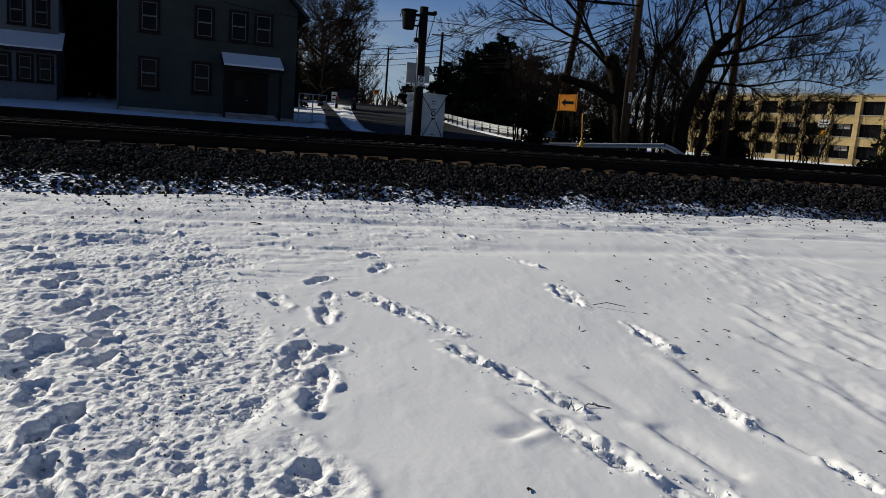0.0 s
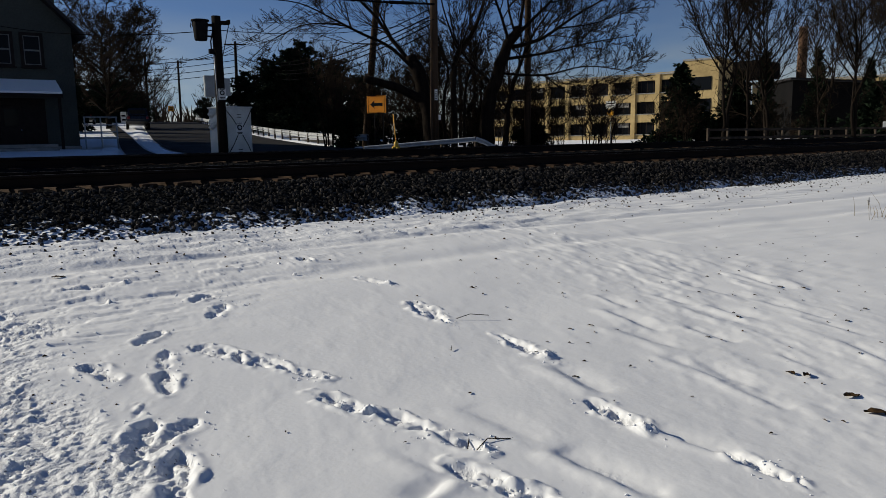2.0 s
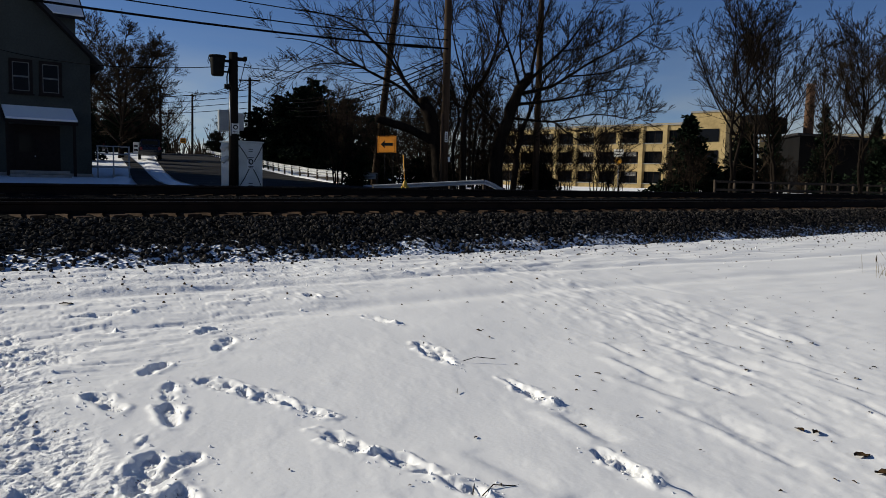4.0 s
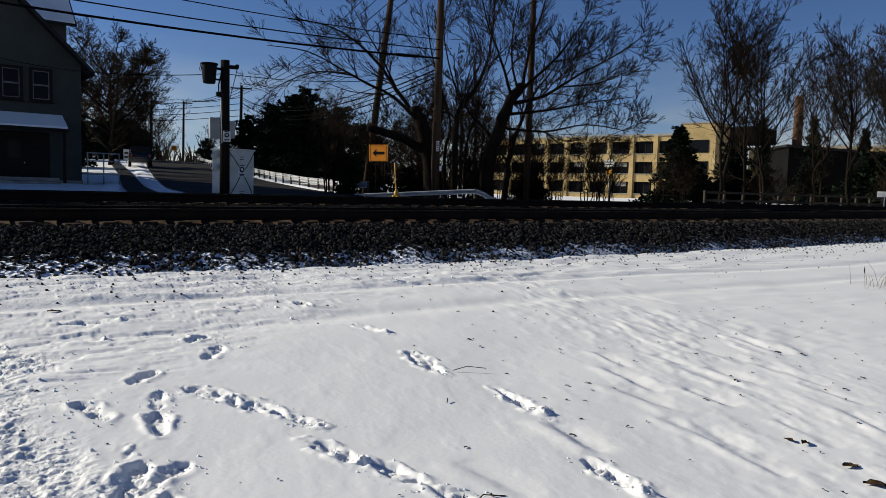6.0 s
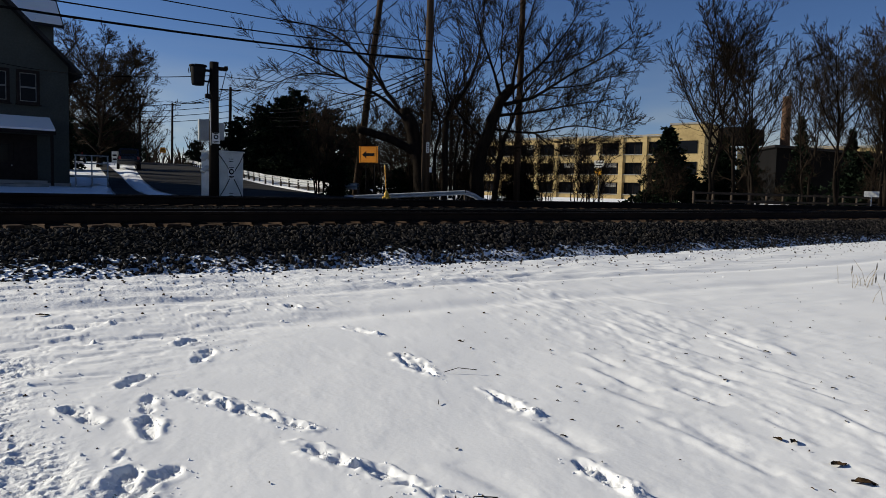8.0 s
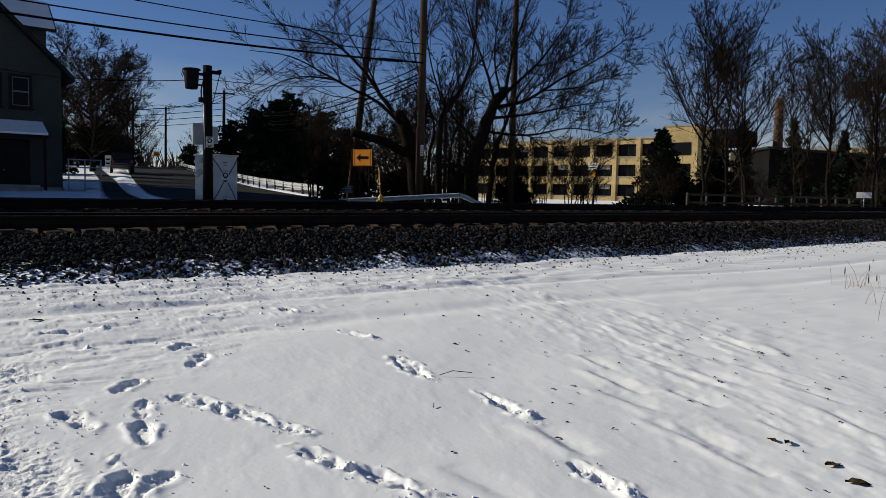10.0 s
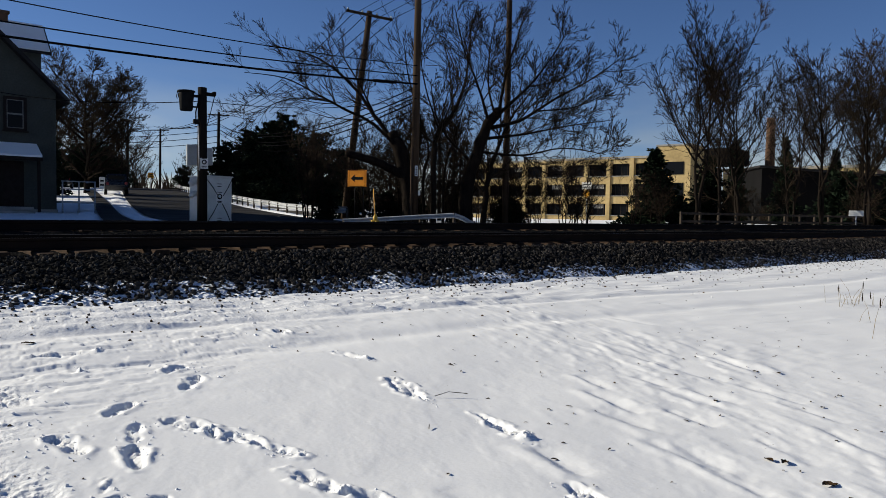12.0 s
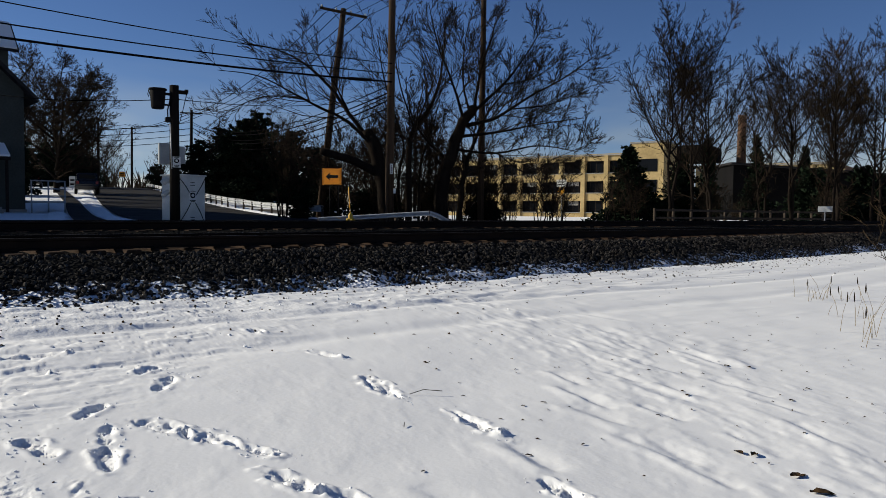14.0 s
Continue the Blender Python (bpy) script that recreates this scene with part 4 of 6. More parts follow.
def meter_board():
    t = thing("meter_board", (5.55, 25.2, 1.0), "pale grey utility boxes on a post behind the pole", "utility box")
    tube("post", [(0, 0, -0.2), (0, 0, 2.7)], 0.04, GALV, t, 8)
    for x, w, h, zc in ((-0.22, 0.36, 0.66, 2.32), (0.22, 0.36, 0.55, 2.3)):
        bx = part("box", boxes(((x, -0.06, zc), (w, 0.16, h)), bevel=0.012), GREYBOX, t)
        part("lid", boxes(((x, -0.15, zc), (w - 0.04, 0.012, h - 0.05)), bevel=0.003), GREYBOX, bx)
    return t


def relay_cabinet():
    z = 1.08
    t = thing("relay_cabinet", (6.05, 25.75, z), "white metal railway relay cabinet with curved vents", "cabinet", turn=20)
    w, d, h = 0.98, 0.95, 1.58
    part("body", boxes(((0, 0, h / 2), (w, d, h)), bevel=0.012), CABINET, t)
    part("roof", boxes(((0, 0, h + 0.02), (w + 0.08, d + 0.08, 0.045)), bevel=0.01), CABINET, t)
    door = part("door", boxes(((0.02, -d / 2 - 0.012, h / 2), (w - 0.1, 0.024, h - 0.12)), bevel=0.006), CABINET, t)
    for a, c in (((0.47, h - 0.06), (0.12, 0.95)), ((0.1, 0.72), (0.45, 0.06)), ((-0.46, h - 0.1), (-0.08, 1.0)), ((-0.06, 0.72), (-0.46, 0.1))):
        tube("strap", [(a[0], -d / 2 - 0.032, a[1]), ((a[0] + c[0]) / 2 + 0.02, -d / 2 - 0.036, (a[1] + c[1]) / 2), (c[0], -d / 2 - 0.032, c[1])], 0.013, INK, door, 5, "dark strap across the door")
    pl = part("placard", boxes(((0.0, -d / 2 - 0.034, 0.92), (0.28, 0.008, 0.42))), SIGNWHITE, door, "white warning placard with a dark emblem")
    tube("emblem", [(0.0, -d / 2 - 0.040, 0.95), (0.0, -d / 2 - 0.043, 0.95)], 0.095, INK, pl, 16)
    tube("emblem_centre", [(0.0, -d / 2 - 0.0432, 0.95), (0.0, -d / 2 - 0.0455, 0.95)], 0.055, SIGNWHITE, pl, 12)
    for zc, ww in ((1.09, 0.2), (0.79, 0.2), (0.75, 0.14)):
        part("line_of_print", boxes(((0.0, -d / 2 - 0.040, zc), (ww, 0.004, 0.024))), INK, pl)
    for zc in (1.36, 1.28, 0.24, 0.16):
        part("vent_slot", boxes(((0.0, -d / 2 - 0.026, zc), (0.16, 0.008, 0.022))), INK, door)
    for zc, r in ((1.30, 0.10), (0.90, 0.085)):
        pts = [(-w / 2 - 0.02, -0.2, zc - 0.1), (-w / 2 - 0.08, -0.2, zc + 0.08), (-w / 2 - 0.24, -0.2, zc + 0.14), (-w / 2 - 0.38, -0.2, zc + 0.02)]
        tube("vent_hood", bezier_like([Vector(p) for p in pts], 4), r, CABINET, t, 12, "white curved vent hood")
    part("side_plate", boxes(((-w / 2 - 0.012, 0.1, 0.75), (0.024, 0.6, 1.2)), bevel=0.005), CABINET, t)
    part("plinth", boxes(((0, 0, -0.06), (w + 0.25, d + 0.25, 0.16)), bevel=0.02), CONCRETE, t)
    return t


signal_pole()
meter_board()
relay_cabinet()


# ---------- arrow sign, guardrails, hydrant ----------
def arrow_sign():
    t = thing("arrow_sign", (11.86, 26.9, far_z(11.86, 26.9)), "orange road sign with a black arrow pointing aside", "road sign", turn=-54)
    for x in (-0.11, 0.27):
        tube("post", [(x, 0.03, -0.3), (x, 0.03, 2.05)], 0.013, DARKMETAL, t, 6)
    pn = part("panel", boxes(((0, 0, 1.79), (0.82, 0.012, 0.64)), bevel=0.003), SIGNORANGE, t)
    b = bmesh.new()
    shape = [(-0.27, 0), (-0.08, 0.15), (-0.10, 0.055), (0.27, 0.055), (0.27, -0.055), (-0.10, -0.055), (-0.08, -0.15)]
    vs = [b.verts.new((x, -0.0085, 1.79 + z)) for x, z in shape]
    f = b.faces.new(list(reversed(vs)))
    r = bmesh.ops.extrude_face_region(b, geom=[f])
    bmesh.ops.translate(b, verts=[v for v in r["geom"] if isinstance(v, bmesh.types.BMVert)], vec=(0, -0.003, 0))
    part("arrow", b, INK, pn, "black arrow")
    rim = boxes(((0, -0.008, 1.79 + 0.302), (0.70, 0.004, 0.012)), ((0, -0.008, 1.79 - 0.302), (0.70, 0.004, 0.012)), ((-0.352, -0.008, 1.79), (0.012, 0.004, 0.61)), ((0.352, -0.008, 1.79), (0.012, 0.004, 0.61)))
    part("border", rim, INK, pn)
    return t


def w_beam(name, pts, parent, mat, size=1.0):
    """A folded steel beam along pts."""
    prof = [(-0.155, 0.0), (-0.12, 0.07), (-0.06, 0.07), (0.0, 0.0), (0.06, 0.07), (0.12, 0.07), (0.155, 0.0)]
    v, f = [], []
    pts = [Vector(p) for p in pts]
    m = len(prof)
    for i, p in enumerate(pts):
        d = (pts[min(i + 1, len(pts) - 1)] - pts[max(i - 1, 0)]).normalized()
        nrm = Vector((d.y, -d.x, 0)).normalized()
        up = nrm.cross(d) * -1 if nrm.cross(d).z < 0 else nrm.cross(d)
        for thick in (0, 0.006):
            for h, o in prof:
                v.append(p + up * h * size + nrm * (o * size + thick))
    k = 2 * m
    for i in range(len(pts) - 1):
        q = i * k
        for j in range(m - 1):
            f.append((q + j, q + j + 1, q + k + j + 1, q + k + j))
            f.append((q + m + j + 1, q + m + j, q + k + m + j, q + k + m + j + 1))
        f.append((q, q + k, q + k + m, q + m))
        f.append((q + m - 1, q + 2 * m - 1, q + k + 2 * m - 1, q + k + m - 1))
    return part_mesh(name, mesh_of(name, v, f), mat, parent)


def guardrail(line, label, top=0.7, step=1.9, size=1.0):
    t = thing("guardrail", (0, 0, 0), label, "guardrail", "guardrails")
    pts, posts = [], []
    for a, b2 in zip(line, line[1:]):
        a, b2 = Vector(a), Vector(b2)
        n = max(1, round((b2 - a).length / step))
        for k in range(n):
            pts.append(a.lerp(b2, k / n))
    pts.append(Vector(line[-1]))
    beam = []
    for p in pts:
        zg = far_z(p.x, p.y)
        beam.append(Vector((p.x, p.y, p.z if p.z else zg + top - 0.15)))
        posts.append((p, zg, beam[-1].z))
    w_beam("beam", beam, t, GALV, size)
    for p, zg, zt in posts:
        part("post", boxes(((p.x + 0.06, p.y + 0.06, (zg - 0.2 + zt + 0.1) / 2), (0.1, 0.1, zt + 0.1 - zg + 0.2)), bevel=0.008), FENCEWOOD, t)
    return t


arrow_sign()
guardrail([(14.1, 33, 0), (14.4, 39, 0), (14.75, 50, 0), (16.5, 73.7, 0), (18.6, 95, 0)], "galvanised steel guardrail along the street with snow beneath")
guardrail([(10.6, 25.26, 1.26), (11.99, 24.62, 1.36), (14.12, 23.44, 1.53)], "bent galvanised guardrail end near the railway", step=1.3, size=0.55)
bent = thing("guardrail_end", (0, 0, 0), "folded-down pale guardrail end piece", "guardrail")
w_beam("beam", [(14.14, 23.43, 1.53), (14.4, 23.25, 1.42), (14.8, 23.0, 1.15)], bent, GALV, 0.55)


def hydrant():
    t = thing("fire_hydrant", (11.33, 24.15, 1.0), "yellow fire hydrant with a thin marker rod", "hydrant")
    tube("barrel", [(0, 0, -0.1), (0, 0, 0.05), (0, 0, 0.06), (0, 0, 0.36), (0, 0, 0.44), (0, 0, 0.5), (0, 0, 0.53)], [0.12, 0.12, 0.085, 0.085, 0.08, 0.045, 0.02], YELLOW, t, 14)
    for s in (-1, 1):
        tube("outlet", [(0.07 * s, 0, 0.28), (0.14 * s, 0, 0.28)], [0.05, 0.045], YELLOW, t, 10)
    tube("outlet", [(0, -0.07, 0.24), (0, -0.15, 0.24)], [0.06, 0.055], YELLOW, t, 10)
    tube("marker_rod", [(0.02, 0.05, 0.4), (-0.06, 0.06, 1.42)], 0.014, SIGNYELLOW, t, 5)
    return t


hydrant()


def small_sign(at, label, height, w, h, mat, turn, low=None, lines=2):
    t = thing("road_sign", at, label, "road sign", turn=turn)
    tube("post", [(0, 0.02, -0.3), (0, 0.02, height)], 0.03, GALV, t, 6)
    pn = part("panel", boxes(((0, -0.02, height - h / 2), (w, 0.012, h)), bevel=0.003), mat, t)
    for k in range(lines):
        part("line_of_print", boxes(((0, -0.029, height - h * (0.33 + 0.34 * k)), (w * 0.7, 0.004, h * 0.14))), INK, pn)
    if low:
        b = bmesh.new()
        s = low
        c = height - h - s * 0.75
        vs = [b.verts.new((x * s, -0.02, c + z * s)) for x, z in ((0, 0.7), (-0.7, 0), (0, -0.7), (0.7, 0))]
        f = b.faces.new(vs)
        r = bmesh.ops.extrude_face_region(b, geom=[f])
        bmesh.ops.translate(b, verts=[v for v in r["geom"] if isinstance(v, bmesh.types.BMVert)], vec=(0, -0.012, 0))
        part("diamond_panel", b, SIGNYELLOW, t, "amber diamond warning panel")
    return t


small_sign((29.9, 34.05, far_z(29.9, 34.05)), "white plate over an amber diamond warning sign", 2.55, 0.62, 0.42, SIGNWHITE, -63, 0.36)
small_sign((47.5, 28.1, far_z(47.5, 28.1)), "small blank white sign on a post", 1.35, 0.85, 0.36, SIGNWHITE, -58, lines=0)
small_sign((14.85, 89.2, far_z(14.85, 89.2)), "orange sign on a post beside the street", 2.0, 0.6, 0.55, SIGNORANGE, -8)
small_sign((9.3, 84, far_z(9.3, 84)), "white upright board beside the street", 1.4, 0.55, 1.2, SIGNWHITE, -8)


# ---------- board fence beyond the railway ----------
fence = thing("fence", (36, 32.3, far_z(36, 32.3)), "weathered dark post-and-rail fence", "fence", turn=2)
for k in range(13):
    part("post", boxes(((k * 1.8, 0, 0.35), (0.13, 0.13, 1.15)), bevel=0.01), FENCEWOOD, fence)
for zc in (0.33, 0.82):
    for k in range(6):
        part("rail", boxes(((k * 3.6 + 1.8, -0.085, zc), (3.56, 0.04, 0.14)), bevel=0.005), FENCEWOOD, fence)


# ---------- houses ----------
def window_unit(parent, x, z, w=1.0, h=1.62, y=0.0):
    """A double-hung window with dark casing, sashes, panes and a sill; x, z its lower left corner."""
    win = part("window", boxes(((x + 0.07, y - 0.03, z + h / 2), (0.14, 0.06, h)), ((x + w - 0.07, y - 0.03, z + h / 2), (0.14, 0.06, h)),
                               ((x + w / 2, y - 0.03, z + h - 0.07), (w - 0.28, 0.06, 0.14)), ((x + w / 2, y - 0.03, z + 0.06), (w - 0.28, 0.06, 0.12))), TRIM, parent, "window with dark brown casing")
    iw, ih = w - 0.28, h - 0.26
    for k in range(2):
        z0 = z + 0.12 + k * ih / 2
        yy = y - 0.012 - 0.012 * (1 - k)
        part("sash", boxes(((x + 0.14 + 0.02, yy, z0 + ih / 4), (0.04, 0.024, ih / 2)), ((x + w - 0.14 - 0.02, yy, z0 + ih / 4), (0.04, 0.024, ih / 2)),
                           ((x + w / 2, yy, z0 + 0.02), (iw - 0.08, 0.024, 0.04)), ((x + w / 2, yy, z0 + ih / 2 - 0.02), (iw - 0.08, 0.024, 0.04))), SASH, win, "thin greyish sash")
        part("pane", boxes(((x + w / 2, yy + 0.006, z0 + ih / 4), (iw - 0.08, 0.006, ih / 2 - 0.08))), GLASS, win)
    part("window_sill", boxes(((x + w / 2, y - 0.07, z - 0.03), (w + 0.1, 0.14, 0.06))), TRIM, win)
    return win


def prism(bm, outline, y0, y1):
    """A solid from an outline in x, z between two depths."""
    a = [bm.verts.new((x, y0, z)) for x, z in outline]
    b = [bm.verts.new((x, y1, z)) for x, z in outline]
    n = len(outline)
    bm.faces.new(a)
    bm.faces.new(list(reversed(b)))
    for i in range(n):
        bm.faces.new((a[(i + 1) % n], a[i], b[i], b[(i + 1) % n]))
    bmesh.ops.recalc_face_normals(bm, faces=bm.faces)
    return bm


def main_house():
    """Gable front, two full storeys; local x runs to the left corner at -W."""
    W, DP, E = 8.85, 11.0, 6.0
    t = thing("house", (2.55, 42.5, 1.25), "pale grey-green two-storey house, walls coloured shade-dark, with dark window trim", "house", turn=TURNK)
    ap = E + W / 2 * 0.98
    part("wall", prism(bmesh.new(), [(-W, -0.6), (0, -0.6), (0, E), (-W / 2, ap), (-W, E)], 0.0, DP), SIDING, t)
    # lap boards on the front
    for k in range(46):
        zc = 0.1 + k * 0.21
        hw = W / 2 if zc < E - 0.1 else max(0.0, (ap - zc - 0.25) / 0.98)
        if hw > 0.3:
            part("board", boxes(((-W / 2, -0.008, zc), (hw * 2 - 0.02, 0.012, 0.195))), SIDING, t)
    roof = bmesh.new()
    for s in (-1, 1):
        o = [(-W / 2, ap + 0.02), (-W / 2 + s * (W / 2 + 0.55), E - 0.52), (-W / 2 + s * (W / 2 + 0.55), E - 0.3), (-W / 2, ap + 0.26)]
        prism(roof, o, -0.5, DP + 0.4)
    part("roof", roof, SHINGLE, t, "dark shingle roof")
    sn = bmesh.new()
    for s in (-1, 1):
        prism(sn, [(-W / 2 + s * 0.3, ap - 0.02), (-W / 2 + s * (W / 2 + 0.4), E - 0.14), (-W / 2 + s * (W / 2 + 0.4), E - 0.08), (-W / 2 + s * 0.3, ap + 0.05)], 1.2, DP)
    part("roof_snow", sn, SNOW, t, "thin snow on the roof slope")
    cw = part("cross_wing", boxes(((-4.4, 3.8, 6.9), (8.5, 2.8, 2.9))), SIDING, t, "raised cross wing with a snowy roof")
    turned = Matrix(((0, 1, 0, 0), (1, 0, 0, 0), (0, 0, 1, 0), (0, 0, 0, 1)))
    o = part("cross_roof", prism(bmesh.new(), [(2.05, 8.22), (3.8, 9.85), (5.55, 8.22), (5.55, 8.36), (3.8, 10.0), (2.05, 8.36)], -9.1, 0.28), SHINGLE, cw)
    o.matrix_basis = turned
    o = part("roof_snow", prism(bmesh.new(), [(2.08, 8.36), (3.8, 9.97), (3.8, 10.07), (2.08, 8.45)], -9.0, 0.2), SNOW, cw, "smooth snow on the roof slope")
    o.matrix_basis = turned
    part("chimney", boxes(((-1.75, 3.9, 9.75), (0.62, 0.6, 1.5)), ((-1.75, 3.9, 10.42), (0.76, 0.74, 0.16)), bevel=0.02), BRICKRED, t)
    for x in (-7.95, -5.3, -3.58, -2.3):
        window_unit(t, x, 4.02, y=-0.03)
    for x in (-7.95, -5.38):
        window_unit(t, x, 1.22, y=-0.03)
    # entrance under the canopy
    # no recess is cut: a dark slab on the wall gives its shade
    part("entrance_shade_panel", boxes(((-2.6, -0.02, 1.3), (2.3, 0.06, 2.5))), TRIM, t, "flat dark panel for the shade of a recessed entrance")
    door = part("door", boxes(((-2.95, -0.07, 1.15), (0.95, 0.05, 2.1)), bevel=0.008), TRIM, t, "dark front door")
    part("pane", boxes(((-2.95, -0.1, 1.65), (0.6, 0.012, 0.8))), GLASS, door)
    tube("door_handle", [(-2.57, -0.1, 1.05), (-2.57, -0.16, 1.05)], 0.03, GALV, door, 8)
    can = part("canopy", prism(bmesh.new(), [(0.0, 3.05), (0.0, 3.35), (-1.25, 2.72), (-1.25, 2.55)], -3.95, -0.85), TRIM, t, "dark entrance canopy")
    can.matrix_basis = Matrix(((0, 1, 0, 0), (1, 0, 0, 0), (0, 0, 1, 0), (0, 0, 0, 1)))
    cs = part("canopy_snow", prism(bmesh.new(), [(-0.02, 3.355), (-0.02, 3.45), (-1.28, 2.82), (-1.28, 2.725)], -3.92, -0.88), SNOW, can, "snow on the canopy")
    for x in (-3.85, -1.0):
        part("canopy_post", boxes(((x, -1.1, 1.35), (0.12, 0.12, 2.5))), TRIM, t)
    for k in range(3):
        part("step", boxes(((-2.5, -0.55 - 0.3 * k, 0.27 - 0.18 * k), (2.6, 0.9, 0.17)), bevel=0.012), CONCRETE, t)
    tube("downpipe", [(-8.9, -0.08, 0.1), (-8.9, -0.08, E - 0.3)], 0.05, WHITESHADED, t, 8)
    part("foundation", boxes(((-W / 2, -0.02, 0.0), (W + 0.08, 0.1, 0.5))), CONCRETE, t)
    return t


def left_house():
    t = thing("house", (-10.0, 45.6, 1.3), "white-sided house coloured shade-grey, with a snowy porch roof", "house", turn=TURNK)
    W, DP, E = 9.0, 9.0, 6.2
    part("wall", prism(bmesh.new(), [(-W, -0.6), (0, -0.6), (0, E), (-W / 2, E + 3.8), (-W, E)], 1.6, DP), WHITESHADED, t)
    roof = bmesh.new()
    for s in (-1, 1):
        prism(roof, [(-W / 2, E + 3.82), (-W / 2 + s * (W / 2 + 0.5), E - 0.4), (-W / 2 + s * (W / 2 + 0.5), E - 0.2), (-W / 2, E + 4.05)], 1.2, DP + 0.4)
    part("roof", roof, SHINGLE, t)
    part("porch_wall", boxes(((-W / 2, 0.75, 1.1), (W, 1.7, 3.2))), WHITESHADED, t, "enclosed white porch coloured shade-grey")
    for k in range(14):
        part("board", boxes(((-W / 2, -0.108, -0.2 + 0.2 * k), (W - 0.02, 0.012, 0.185))), WHITESHADED, t)
    pr = part("porch_roof", prism(bmesh.new(), [(2.0, 3.75), (2.0, 3.95), (-0.55, 2.85), (-0.55, 2.7)], -W - 0.3, 0.35), SHINGLE, t)
    pr.matrix_basis = Matrix(((0, 1, 0, 0), (1, 0, 0, 0), (0, 0, 1, 0), (0, 0, 0, 1)))
    part("roof_snow", prism(bmesh.new(), [(1.95, 3.95), (1.95, 4.03), (-0.5, 2.97), (-0.5, 2.88)], -W - 0.25, 0.3), SNOW, pr, "snow on the porch roof")
    for x in (-0.95, -1.9, -2.95, -4.1):
        window_unit(t, x, 1.15, 0.82, 1.45, -0.13)
    for x in (-1.3, -2.5, -4.0):
        window_unit(t, x, 4.2, 0.9, 1.6, 1.6)
    return t


main_house()
left_house()

# small railing beside the house
rl = thing("ramp_railing", (2.75, 42.0, far_z(2.75, 42.0)), "pale metal railing of a small landing beside the house", "railing", turn=TURNK)
part("deck", boxes(((0.75, 0.6, 0.55), (1.6, 1.6, 0.1)), bevel=0.01), GREYBOX, rl)
for x in (0.0, 0.75, 1.5):
    tube("post", [(x, -0.15, -0.1), (x, -0.15, 1.6)], 0.035, GREYBOX, rl, 6)
for zc in (0.85, 1.2, 1.58):
    tube("bar", [(-0.05, -0.15, zc), (1.55, -0.15, zc)], 0.028, GREYBOX, rl, 6)
for zc in (1.2, 1.58):
    tube("bar", [(1.5, -0.15, zc), (1.5, 1.4, zc)], 0.028, GREYBOX, rl, 6)


# ---------- cars ----------
def car(at, turn, paint, label):
    t = thing("car", at, label, "car", "parked cars", turn)
    body = bmesh.new()
    prism(body, [(-2.2, 0.35), (2.2, 0.35), (2.25, 0.8), (1.9, 1.0), (0.9, 1.08), (-2.2, 1.05), (-2.28, 0.7)], -0.9, 0.9)
    bmesh.ops.bevel(body, geom=body.edges[:], offset=0.06, segments=2, affect="EDGES")
    b = part("body", body, paint, t, smooth=False)
    cb = bmesh.new()
    prism(cb, [(-2.1, 1.04), (0.95, 1.06), (0.25, 1.66), (-1.9, 1.7)], -0.78, 0.78)
    bmesh.ops.bevel(cb, geom=cb.edges[:], offset=0.08, segments=2, affect="EDGES")
    part("cabin", cb, paint, t)
    part("rear_window", boxes(((-2.03, 0, 1.38), (0.03, 1.25, 0.4))), GLASS, t)
    for s in (-1, 1):
        part("side_window", boxes(((-0.7, 0.785 * s, 1.37), (1.9, 0.02, 0.36))), GLASS, t)
        part("tail_lamp", boxes(((-2.27, 0.72 * s, 0.9), (0.05, 0.2, 0.22)), bevel=0.01), REDLAMP, t, "red tail lamp")
        for x in (-1.4, 1.4):
            wh = tube("wheel", [(x, 0.72 * s, 0.34), (x, 0.93 * s, 0.34)], 0.34, RUBBER, t, 18)
            tube("rim", [(x, 0.92 * s, 0.34), (x, 0.945 * s, 0.34)], 0.21, GALV, wh, 12)
    return t


car((8.9, 70.6, float(beyond(8.9, 70.6)) + 0.07), 84, CARPAINT, "black sport utility car parked along the snowy kerb")
car((6.0, 88, float(beyond(6.0, 88)) + 0.05), 84, CARPAINT, "dark car with red tail lamps up the street")


# ---------- factory building ----------
FX, FY = 87.1, 98.3
FT = math.degrees(math.atan2(-0.94, 0.34))
fac = thing("factory_building", (FX, FY, 0.9), "three-storey buff brick factory with wide dark window bays", "building", turn=FT)
BAY, ST = 4.2, 3.3


